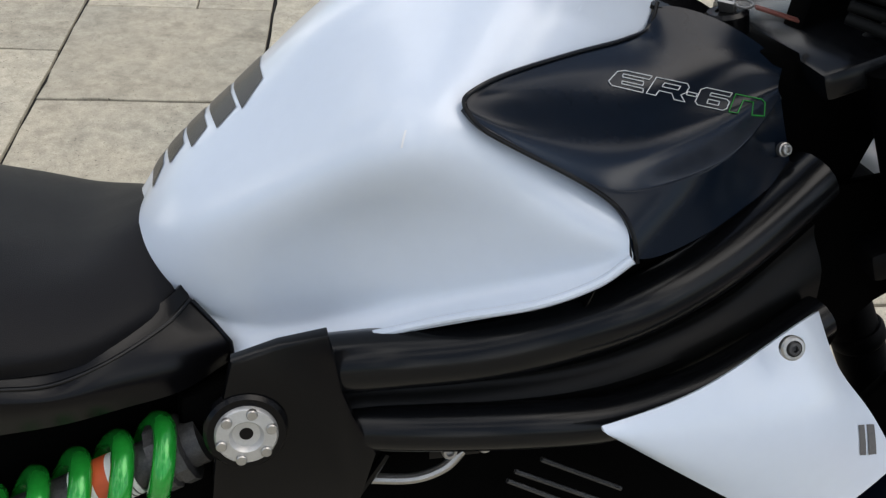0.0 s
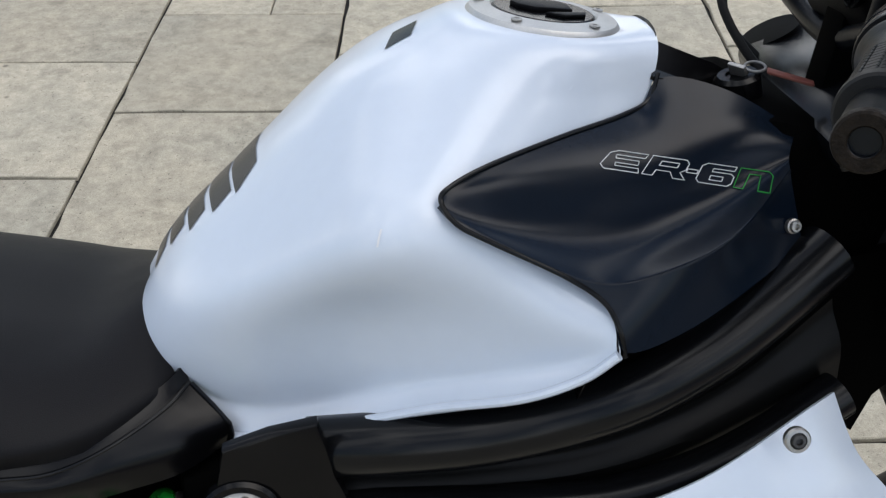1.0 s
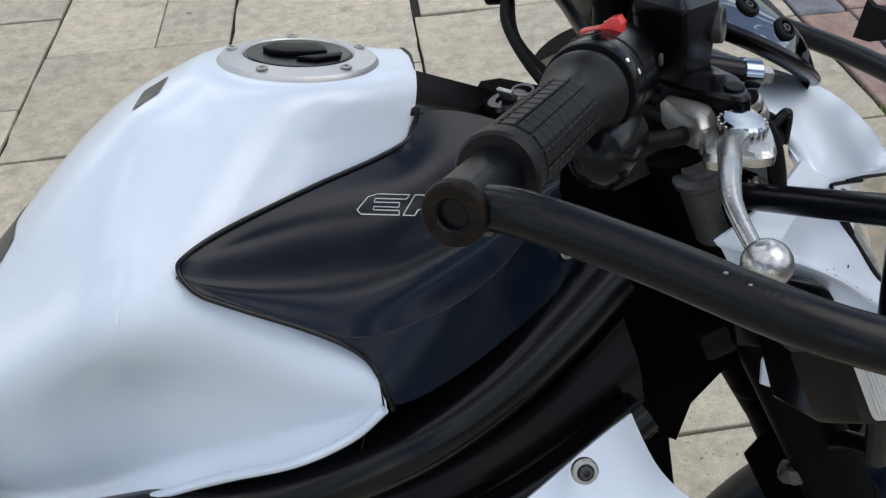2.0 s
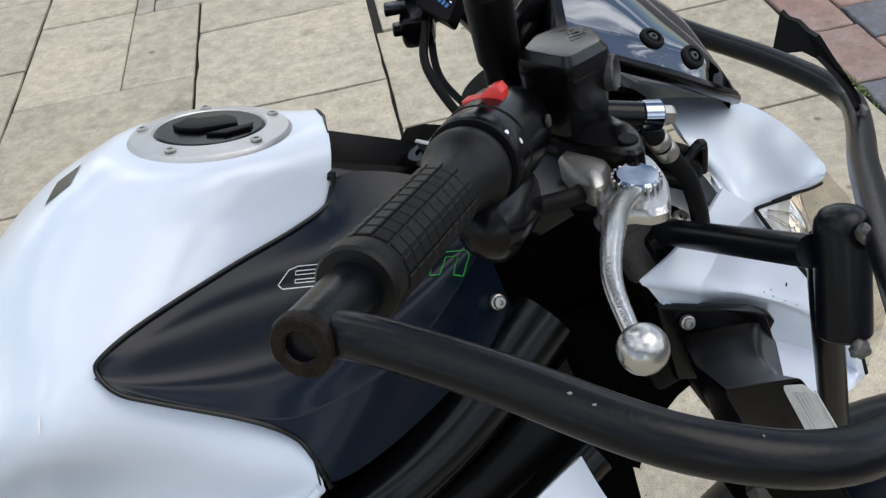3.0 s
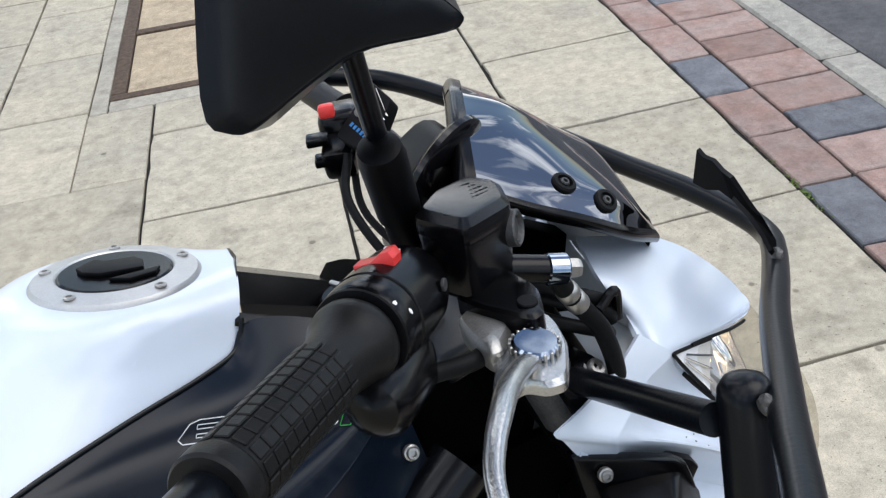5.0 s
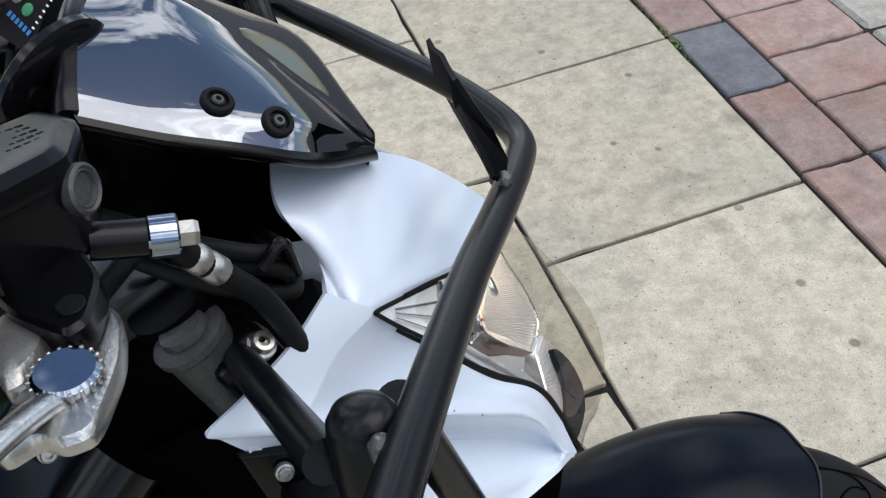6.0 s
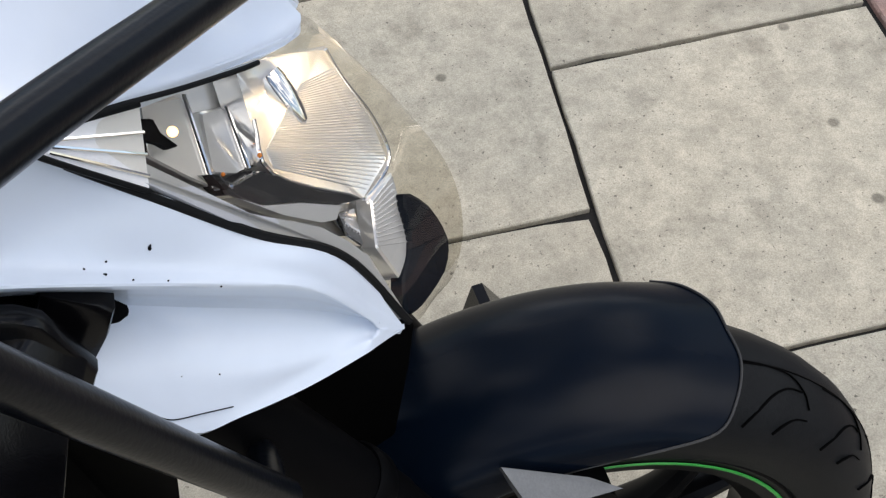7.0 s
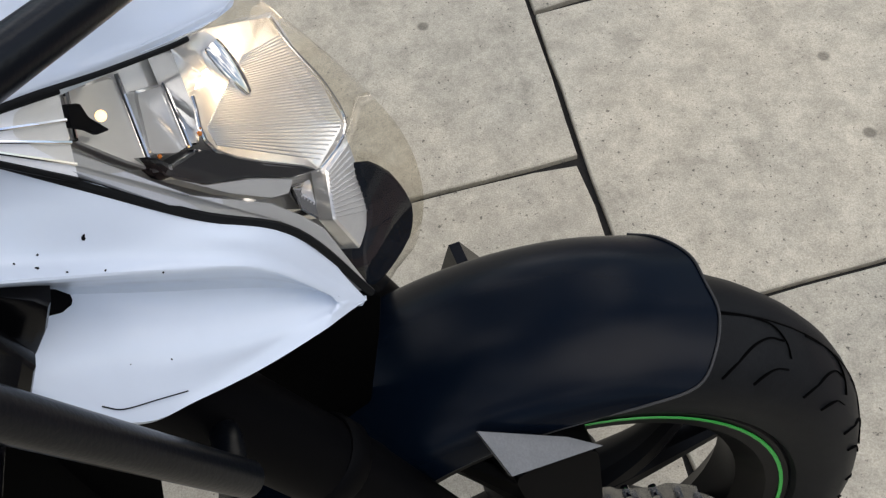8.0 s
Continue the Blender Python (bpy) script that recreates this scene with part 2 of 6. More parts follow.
    nt.links.new(times(fine, pit), bp.inputs["Height"])
    nt.links.new(bp.outputs["Normal"], b.inputs["Normal"])
    return m


SLAB = paving("concrete_slab", (0.425, 0.383, 0.297), (0.372, 0.345, 0.276), 0.17, 0.60, 0.5, 0.09, 2.2)
JOINT = surface("joint_sand", (0.011, 0.010, 0.009), 0.95, 0, 0, 0.5, 30, 0.5, 200)
BRICK_RED = paving("red_paver", (0.265, 0.172, 0.145), (0.285, 0.222, 0.197), 0.18, 0.3, 0, 0.16, 7)
BRICK_GREY = paving("blue_grey_paver", (0.115, 0.12, 0.135), (0.16, 0.165, 0.18), 0.18, 0.3, 0, 0.12, 7)
KERB = paving("kerb_concrete", (0.36, 0.345, 0.30), (0.30, 0.29, 0.255), 0.28, 0.5, 0, 0.06, 4)
ASPHALT = paving("asphalt", (0.075, 0.077, 0.082), (0.10, 0.10, 0.105), 0.5, 0.6, 0, 0.0, 3)
CEMENT = paving("cement_edging", (0.37, 0.345, 0.285), (0.32, 0.30, 0.25), 0.2, 0.3, 0, 0.05, 5)
RUST = surface("rusty_iron", (0.075, 0.047, 0.029), 0.75, 0.3, 0, 0.9, 45, 0.9, 130)
INFILL = paving("cover_infill", (0.44, 0.36, 0.25), (0.38, 0.31, 0.22), 0.4, 0.5, 0, 0.04, 6)
MOSS = surface("moss", (0.10, 0.15, 0.03), 0.95, 0, 0, 0.4, 60, 0.5, 300)


# ---- mesh helpers ----
def finish(bm, name, material, parent, label="", smooth=35, kind=""):
    bm.normal_update()
    me = bpy.data.meshes.new(name)
    bm.to_mesh(me)
    bm.free()
    me.materials.append(material)
    for p in me.polygons:
        p.use_smooth = True
    me.set_sharp_from_angle(angle=radians(smooth))
    ob = new(name, me)
    ob.parent = parent
    return tagged(ob, label, kind=kind)


def part(name, bm, material, parent, label="", smooth=35):
    return finish(bm, name, material, parent, label, smooth)


def spline(points, n):
    """n + 1 points per span along a Catmull-Rom curve through the points."""
    pts = [Vector(p) for p in points]
    ext = [pts[0] * 2 - pts[1]] + pts + [pts[-1] * 2 - pts[-2]]
    out = []
    for i in range(1, len(ext) - 2):
        a, b, c, d = ext[i - 1:i + 3]
        for k in range(n):
            t = k / n
            out.append(0.5 * ((2 * b) + (c - a) * t + (2 * a - 5 * b + 4 * c - d) * t * t + (3 * b - a - 3 * c + d) * t ** 3))
    out.append(pts[-1])
    return out


def fair(points, n, passes=2):
    """A clamped cubic B-spline led by the points: smoother than spline(), a little off the inner points."""
    pts = [Vector(p) for p in points]
    ctl = pts[:]
    for _ in range(passes):
        for i in range(1, len(pts) - 1):
            ctl[i] = ctl[i] + (pts[i] - (ctl[i - 1] + ctl[i] * 4 + ctl[i + 1]) / 6) * 0.45
    ext = [ctl[0] * 2 - ctl[1]] + ctl + [ctl[-1] * 2 - ctl[-2]]
    out = []
    for i in range(1, len(ext) - 2):
        a, b, c, d = ext[i - 1:i + 3]
        for k in range(n):
            t = k / n
            out.append((a * (1 - t) ** 3 + b * (3 * t ** 3 - 6 * t * t + 4) + c * (-3 * t ** 3 + 3 * t * t + 3 * t + 1) + d * t ** 3) / 6)
    out.append(pts[-1])
    return out


def close_fair(points, n):
    """A B-spline that stays close to its points."""
    return fair(points, n, 6)


def sheet(rows, nu=5, nv=5, thick=0.003, outward=(0, -1, 0.3), mirror=None, curve=spline, along=spline, relax=(0, 0)):
    """A smooth shell through rows of control points, with thickness. mirror: a point and the normal of a plane to mirror it in."""
    fine = [along(r, nu) for r in rows]
    cols = [curve([r[j] for r in fine], nv) for j in range(len(fine[0]))]
    nr, nc = len(cols[0]), len(cols)
    for _ in range(relax[0]):
        cols = [[c[0]] + [c[i] * .5 + (c[i - 1] + c[i + 1]) * .25 for i in range(1, nr - 1)] + [c[-1]] for c in cols]
    for _ in range(relax[1]):
        mid = [[cols[j][i] if i in (0, nr - 1) else cols[j][i] * .5 + (cols[j - 1][i] + cols[j + 1][i]) * .25 for i in range(nr)] for j in range(1, nc - 1)]
        cols = [cols[0]] + mid + [cols[-1]]
    bm = bmesh.new()
    vs = [[bm.verts.new(cols[j][i]) for j in range(nc)] for i in range(nr)]
    for i in range(nr - 1):
        for j in range(nc - 1):
            q = [vs[i][j], vs[i][j + 1], vs[i + 1][j + 1], vs[i + 1][j]]
            try:
                bm.faces.new(q)
            except ValueError:
                pass
    bmesh.ops.remove_doubles(bm, verts=bm.verts, dist=0.0003)
    bmesh.ops.dissolve_degenerate(bm, dist=0.0002, edges=bm.edges)
    bm.normal_update()
    total = Vector()
    for f in bm.faces:
        total += f.normal * f.calc_area()
    if total.dot(Vector(outward)) < 0:
        bmesh.ops.reverse_faces(bm, faces=bm.faces)
    if mirror is not None:
        dup = bmesh.ops.duplicate(bm, geom=bm.verts[:] + bm.edges[:] + bm.faces[:])["geom"]
        for v in [g for g in dup if isinstance(g, bmesh.types.BMVert)]:
            v.co -= 2 * (v.co - mirror[0]).dot(mirror[1]) * mirror[1]
        bmesh.ops.reverse_faces(bm, faces=[g for g in dup if isinstance(g, bmesh.types.BMFace)])
        bmesh.ops.remove_doubles(bm, verts=[v for v in bm.verts if abs((v.co - mirror[0]).dot(mirror[1])) < 0.004], dist=0.0045)
    if thick:
        bm.normal_update()
        faces, rim = bm.faces[:], [e for e in bm.edges if len(e.link_faces) == 1]
        under = {v: bm.verts.new(v.co - v.normal * thick) for v in bm.verts[:]}
        for f in faces:
            bm.faces.new([under[v] for v in reversed(f.verts)])
        for e in rim:
            lp = e.link_loops[0]
            a, b = lp.vert, lp.link_loop_next.vert
            bm.faces.new((b, a, under[a], under[b]))
    return bm


def tube(points, radius, sides=18, n=8, flat=1.0, end_radius=None, bm=None):
    """A pipe along a smooth curve; it may taper to end_radius."""
    path = spline(points, n) if len(points) > 2 else [Vector(points[0]).lerp(Vector(points[1]), k / 6) for k in range(7)]
    bm = bm or bmesh.new()
    up = Vector((0.123, 0.2, 1)).normalized()
    rings = []
    for i, p in enumerate(path):
        d = (path[min(i + 1, len(path) - 1)] - path[max(i - 1, 0)]).normalized()
        s = d.cross(up).normalized() if i == 0 else (s - d * s.dot(d)).normalized()
        u = s.cross(d)
        k = i / (len(path) - 1)
        r = radius + ((end_radius if end_radius is not None else radius) - radius) * k
        rings.append([bm.verts.new(p + (s * math.cos(a) + u * math.sin(a) * flat) * r) for a in (2 * math.pi * j / sides for j in range(sides))])
    for a, b in zip(rings, rings[1:]):
        for j in range(sides):
            bm.faces.new((a[j], a[(j + 1) % sides], b[(j + 1) % sides], b[j]))
    for ring, flip in ((rings[0], False), (rings[-1], True)):
        bm.faces.new(ring if flip else ring[::-1])
    bmesh.ops.recalc_face_normals(bm, faces=bm.faces)
    return bm


def axis_pose(origin, axis, hint=(0, 0, 1)):
    """A pose whose z runs along axis and whose x lies as near to hint as it can."""
    z = Vector(axis).normalized()
    x = (Vector(hint) - z * Vector(hint).dot(z))
    x = x.normalized() if x.length > 1e-4 else z.orthogonal().normalized()
    m = Matrix((x, z.cross(x), z)).transposed().to_4x4()
    m.translation = Vector(origin)
    return m


def lathe(profile, m=None, sides=32, bm=None, closed=False):
    """A turned body: (radius, height) pairs round z, set at the pose m."""
    bm = bm or bmesh.new()
    m = m or Matrix()
    rings = []
    for r, h in profile:
        if r < 1e-6:
            rings.append([bm.verts.new(m @ Vector((0, 0, h)))])
        else:
            rings.append([bm.verts.new(m @ Vector((r * math.cos(2 * math.pi * j / sides), r * math.sin(2 * math.pi * j / sides), h))) for j in range(sides)])
    pairs = list(zip(rings, rings[1:])) + ([(rings[-1], rings[0])] if closed else [])
    for a, b in pairs:
        for j in range(sides):
            k = (j + 1) % sides
            if len(a) == 1 and len(b) > 1:
                bm.faces.new((a[0], b[k], b[j]))
            elif len(b) == 1 and len(a) > 1:
                bm.faces.new((a[j], a[k], b[0]))
            elif len(a) > 1:
                bm.faces.new((a[j], a[k], b[k], b[j]))
    if not closed:
        for ring in (rings[0], rings[-1]):
            if len(ring) > 1:
                bm.faces.new(ring)
    bmesh.ops.recalc_face_normals(bm, faces=bm.faces)
    return bm


def block(size, m=None, bevel=0.002, segments=2, bm=None, taper=1.0):
    """A box with rounded edges, its centre at the pose m; taper narrows its top."""
    b = bmesh.new()
    bmesh.ops.create_cube(b, size=1.0)
    for v in b.verts:
        k = taper if v.co.z > 0 else 1.0
        v.co = Vector((v.co.x * size[0] * k, v.co.y * size[1] * k, v.co.z * size[2]))
    if bevel:
        bmesh.ops.bevel(b, geom=b.edges[:], offset=bevel, segments=segments, profile=0.5, affect="EDGES")
    b.transform(m or Matrix())
    if bm is None:
        return b
    me = bpy.data.meshes.new("tmp")
    b.to_mesh(me)
    b.free()
    bm.from_mesh(me)
    bpy.data.meshes.remove(me)
    return bm


def prism(outline, depth, m=None, bevel=0.0015, segments=2, smooth=0):
    """A plate: a 2D outline in x and y, depth thick along z, its edges rounded, set at the pose m."""
    pts = [(p[0], p[1]) for p in outline]
    if smooth:
        loop = [Vector((*p, 0)) for p in pts]
        n = len(loop)
        pts = []
        for i in range(n):
            a, b, c, d = loop[i - 1], loop[i], loop[(i + 1) % n], loop[(i + 2) % n]
            for k in range(smooth):
                t = k / smooth
                q = 0.5 * ((2 * b) + (c - a) * t + (2 * a - 5 * b + 4 * c - d) * t * t + (3 * b - a - 3 * c + d) * t ** 3)
                pts.append((q.x, q.y))
    bm = bmesh.new()
    lo = [bm.verts.new((x, y, 0)) for x, y in pts]
    hi = [bm.verts.new((x, y, depth)) for x, y in pts]
    top = bm.faces.new(hi)
    bot = bm.faces.new(lo[::-1])
    n = len(pts)
    for i in range(n):
        bm.faces.new((lo[i], lo[(i + 1) % n], hi[(i + 1) % n], hi[i]))
    bmesh.ops.recalc_face_normals(bm, faces=bm.faces)
    if bevel:
        rim = [e for e in bm.edges if len(e.link_faces) == 2 and (top in e.link_faces or bot in e.link_faces)]
        bmesh.ops.bevel(bm, geom=rim, offset=bevel, segments=segments, profile=0.5, affect="EDGES")
    bm.transform(m or Matrix())
    return bm


def ball(centre, radius, m3=None, bm=None, cuts=16):
    bm = bm or bmesh.new()
    r = bmesh.ops.create_uvsphere(bm, u_segments=cuts * 2, v_segments=cuts, radius=radius)
    for v in r["verts"]:
        v.co = (m3 @ v.co if m3 else v.co) + Vector(centre)
    return bm


def socket_bolt(origin, axis, r, parent, name="bolt", material=None, length=None):
    """A domed bolt head with a hexagon socket."""
    m = axis_pose(origin, axis)
    length = length or r * 0.8
    b = lathe([(r * 1.25, -length), (r * 1.25, 0), (r, 0.0005), (r, r * 0.45), (r * 0.86, r * 0.7), (r * 0.5, r * 0.72), (r * 0.45, r * 0.15), (0, r * 0.1)], m, 18)
    return part(name, b, material or STEEL, parent)


# ---- setting: pavement, paver band, kerb, road ----
def flat_sheet(name, x0, x1, y0, y1, z, material, label, category, thick=0.06):
    b = bmesh.new()
    bmesh.ops.create_cube(b, size=1.0)
    for v in b.verts:
        v.co = Vector((x0 if v.co.x < 0 else x1, y0 if v.co.y < 0 else y1, z if v.co.z > 0 else z - thick))
    return tagged(finish(b, name, material, None), label, category, kind="structure")


ground = flat_sheet("ground", -400, 0.62, -400, 400, -0.012, JOINT, "dark gritty bedding sand under the pavement", "ground")
road = flat_sheet("road", 0.62, 400, -400, 400, -0.085, ASPHALT, "grey asphalt road beyond the kerb", "road")
pave = bmesh.new()
for x0, x1, y0, y1 in ((-400, -5.95, -400, 400), (-5.95, 0.46, -400, -3.40), (-5.95, 0.46, 8.50, 400)):
    block((x1 - x0, y1 - y0, .02), pose((x0 + x1) / 2, (y0 + y1) / 2, -.014), 0, 1, pave)
pavement = tagged(finish(pave, "pavement", SLAB, None), "worn concrete paving of the footway", "pavement", kind="structure")

# ---- the motorcycle's frame of reference ----
bike = tagged(new("motorcycle"), "white and black naked motorcycle leaning on its stand on the pavement", "motorcycle")
bike.matrix_world = pose(-0.812, 0.735, 0, 0, 0, 8) @ pose(0, 0, 0, -9.5, 0, 0)
MID = (Vector((0, -0.010, 0)), Vector((0, 1, 0)))
TURNED = (Vector((-0.36, -0.034, 0)), Vector((math.sin(radians(6.3)), math.cos(radians(6.3)), 0)))
SCREEN_MID = (Vector((-0.313, -0.028, 0)), Vector((math.sin(radians(16.3)), math.cos(radians(16.3)), 0)))

# control curves of the bodywork, in metres from the front tyre's foot: x ahead, y to the left, z up
PANEL_A = [(-0.675, -0.170, 1.023), (-0.668, -0.165, 1.030), (-0.640, -0.148, 1.035), (-0.583, -0.114, 1.037), (-0.535, -0.088, 1.038), (-0.508, -0.071, 1.042), (-0.499, -0.062, 1.059), (-0.445, -0.072, 1.046), (-0.399, -0.088, 1.016)]
PANEL_B = [(-0.676, -0.171, 1.022), (-0.668, -0.168, 1.026), (-0.642, -0.160, 1.026), (-0.587, -0.135, 1.022), (-0.543, -0.119, 1.020), (-0.512, -0.111, 1.020), (-0.485, -0.104, 1.021), (-0.445, -0.100, 1.021), (-0.406, -0.098, 1.009)]
PANEL_C = [(-0.676, -0.172, 1.022), (-0.668, -0.173, 1.018), (-0.645, -0.173, 1.006), (-0.594, -0.164, 0.988), (-0.556, -0.156, 0.981), (-0.525, -0.147, 0.977), (-0.493, -0.137, 0.980), (-0.455, -0.122, 0.987), (-0.409, -0.103, 1.001)]
PANEL_E = [(-0.676, -0.173, 1.022), (-0.668, -0.177, 1.014), (-0.646, -0.184, 1.001), (-0.601, -0.194, 0.977), (-0.576, -0.199, 0.967), (-0.546, -0.198, 0.968), (-0.513, -0.191, 0.974), (-0.474, -0.176, 0.981), (-0.414, -0.116, 0.999)]
PANEL_D = [(-0.676, -0.174, 1.021), (-0.667, -0.180, 1.011), (-0.647, -0.185, 0.999), (-0.601, -0.195, 0.975), (-0.576, -0.204, 0.958), (-0.567, -0.214, 0.942), (-0.563, -0.218, 0.922), (-0.496, -0.190, 0.926), (-0.407, -0.138, 0.947)]
TUBE_HI = [(-0.775, -0.140, 0.814), (-0.719, -0.160, 0.827), (-0.654, -0.172, 0.835), (-0.596, -0.182, 0.851), (-0.542, -0.184, 0.868), (-0.485, -0.172, 0.888), (-0.436, -0.156, 0.912), (-0.386, -0.138, 0.941)]
TUBE_LO = [(-0.756, -0.150, 0.763), (-0.694, -0.170, 0.768), (-0.627, -0.185, 0.772), (-0.556, -0.190, 0.773), (-0.491, -0.188, 0.786), (-0.436, -0.180, 0.804), (-0.373, -0.165, 0.830)]
WEB_A = [(-0.759, -0.145, 0.793), (-0.675, -0.158, 0.798), (-0.588, -0.168, 0.809), (-0.520, -0.166, 0.825), (-0.444, -0.150, 0.849), (-0.374, -0.135, 0.897)]
WEB_B = [(-0.742, -0.145, 0.767), (-0.674, -0.158, 0.769), (-0.585, -0.168, 0.770), (-0.514, -0.168, 0.777), (-0.436, -0.155, 0.793), (-0.359, -0.140, 0.818)]
SHROUD_A = [(-0.582, -0.236, 0.803), (-0.508, -0.232, 0.821), (-0.441, -0.215, 0.848), (-0.389, -0.184, 0.847)]
SHROUD_B = [(-0.581, -0.240, 0.800), (-0.501, -0.244, 0.795), (-0.430, -0.236, 0.813), (-0.376, -0.206, 0.805)]
SHROUD_C = [(-0.576, -0.240, 0.796), (-0.487, -0.248, 0.759), (-0.408, -0.246, 0.770), (-0.349, -0.216, 0.775)]
SHROUD_D = [(-0.569, -0.236, 0.789), (-0.467, -0.240, 0.719), (-0.387, -0.236, 0.680), (-0.305, -0.216, 0.712)]
TAIL_A = [(-0.990, -0.165, 0.836), (-0.956, -0.158, 0.831), (-0.918, -0.146, 0.838), (-0.879, -0.120, 0.848), (-0.861, -0.098, 0.855)]
TAIL_B = [(-0.991, -0.170, 0.823), (-0.956, -0.165, 0.820), (-0.920, -0.155, 0.820), (-0.873, -0.135, 0.825), (-0.835, -0.115, 0.826)]
TAIL_C = [(-0.998, -0.160, 0.795), (-0.953, -0.155, 0.795), (-0.911, -0.148, 0.799), (-0.871, -0.138, 0.802), (-0.837, -0.115, 0.808)]
COWL_A = [(-0.252, -0.068, 1.047), (-0.188, -0.055, 1.025), (-0.152, -0.059, 1.000), (-0.126, -0.062, 0.971), (-0.114, -0.063, 0.953)]
COWL_B = [(-0.2640, -0.1170, 1.0470), (-0.2090, -0.0990, 1.0200), (-0.1680, -0.0890, 0.9840), (-0.1370, -0.0800, 0.9560), (-0.1140, -0.0690, 0.9510)]
COWL_C = [(-0.2560, -0.1220, 1.0250), (-0.2380, -0.1470, 1.0160), (-0.1940, -0.1290, 0.9900), (-0.1490, -0.1000, 0.9520), (-0.1170, -0.0760, 0.9510)]
COWL_D = [(-0.2510, -0.1360, 1.0130), (-0.2480, -0.1670, 1.0060), (-0.2330, -0.1680, 0.9930), (-0.1440, -0.1040, 0.9630), (-0.1200, -0.0810, 0.9510)]
COWL_E = [(-0.2560, -0.1600, 1.0100), (-0.2480, -0.1660, 0.9940), (-0.2330, -0.1670, 0.9850), (-0.1470, -0.1030, 0.9550), (-0.1260, -0.0860, 0.9500)]
SIDE_A = [(-0.258, -0.168, 1.015), (-0.234, -0.169, 0.993), (-0.223, -0.158, 0.969), (-0.193, -0.147, 0.929), (-0.169, -0.138, 0.892), (-0.131, -0.122, 0.848), (-0.115, -0.116, 0.807), (-0.103, -0.112, 0.761)]
SIDE_B = [(-0.283, -0.182, 1.003), (-0.261, -0.178, 0.985), (-0.242, -0.165, 0.954), (-0.207, -0.157, 0.927), (-0.179, -0.147, 0.892), (-0.141, -0.134, 0.854), (-0.120, -0.120, 0.802), (-0.103, -0.112, 0.761)]
SIDE_C = [(-0.313, -0.196, 0.995), (-0.281, -0.190, 0.973), (-0.259, -0.178, 0.945), (-0.223, -0.168, 0.919), (-0.186, -0.155, 0.889), (-0.146, -0.139, 0.850), (-0.121, -0.122, 0.797), (-0.103, -0.112, 0.761)]
SIDE_D = [(-0.338, -0.205, 0.989), (-0.298, -0.203, 0.968), (-0.259, -0.190, 0.943), (-0.224, -0.178, 0.917), (-0.188, -0.162, 0.885), (-0.147, -0.144, 0.846), (-0.126, -0.126, 0.796), (-0.103, -0.112, 0.760)]
SIDE_E = [(-0.324, -0.198, 0.963), (-0.294, -0.189, 0.937), (-0.280, -0.147, 0.897), (-0.240, -0.144, 0.876), (-0.201, -0.137, 0.849), (-0.154, -0.122, 0.810), (-0.127, -0.124, 0.789), (-0.103, -0.112, 0.760)]
SIDE_F = [(-0.323, -0.198, 0.963), (-0.295, -0.189, 0.936), (-0.264, -0.190, 0.900), (-0.241, -0.182, 0.871), (-0.209, -0.164, 0.833), (-0.167, -0.146, 0.800), (-0.129, -0.129, 0.782), (-0.103, -0.112, 0.759)]
SIDE_G = [(-0.323, -0.198, 0.962), (-0.294, -0.189, 0.936), (-0.246, -0.200, 0.865), (-0.220, -0.192, 0.825), (-0.199, -0.172, 0.801), (-0.166, -0.153, 0.784), (-0.132, -0.135, 0.774), (-0.103, -0.112, 0.759)]
SCREEN_A = [(-0.311, -0.030, 1.164), (-0.280, -0.042, 1.149), (-0.252, -0.051, 1.122), (-0.225, -0.060, 1.087), (-0.188, -0.066, 1.035)]
SCREEN_B = [(-0.325, -0.076, 1.158), (-0.288, -0.076, 1.140), (-0.255, -0.080, 1.115), (-0.224, -0.084, 1.084), (-0.189, -0.068, 1.035)]
SCREEN_C = [(-0.336, -0.112, 1.143), (-0.299, -0.114, 1.122), (-0.264, -0.116, 1.104), (-0.231, -0.111, 1.082), (-0.190, -0.071, 1.036)]
SCREEN_D = [(-0.341, -0.129, 1.132), (-0.306, -0.132, 1.111), (-0.271, -0.131, 1.092), (-0.235, -0.122, 1.069), (-0.192, -0.075, 1.037)]
LENS_A = [(-0.220, -0.159, 0.975), (-0.194, -0.143, 0.978), (-0.147, -0.101, 0.953), (-0.124, -0.079, 0.944), (-0.110, -0.065, 0.943)]
LENS_B = [(-0.221, -0.159, 0.973), (-0.191, -0.145, 0.964), (-0.148, -0.110, 0.934), (-0.110, -0.084, 0.915), (-0.081, -0.066, 0.898)]
LENS_C = [(-0.222, -0.158, 0.972), (-0.189, -0.145, 0.942), (-0.149, -0.120, 0.908), (-0.104, -0.090, 0.871), (-0.055, -0.068, 0.838)]
LENS_D = [(-0.223, -0.158, 0.970), (-0.184, -0.141, 0.915), (-0.141, -0.120, 0.869), (-0.097, -0.095, 0.827), (-0.050, -0.069, 0.789)]
LENS_E = [(-0.223, -0.157, 0.969), (-0.169, -0.137, 0.893), (-0.128, -0.121, 0.845), (-0.095, -0.102, 0.784), (-0.060, -0.070, 0.749)]
LENS_F = [(-0.224, -0.157, 0.968), (-0.167, -0.137, 0.889), (-0.126, -0.120, 0.838), (-0.099, -0.107, 0.759), (-0.075, -0.074, 0.736)]
MIR_N = [(-0.475, -0.270, 1.336), (-0.460, -0.285, 1.331), (-0.424, -0.285, 1.304), (-0.386, -0.280, 1.279), (-0.374, -0.275, 1.266), (-0.379, -0.275, 1.261), (-0.426, -0.280, 1.264), (-0.451, -0.282, 1.254), (-0.479, -0.285, 1.241), (-0.496, -0.285, 1.250)]
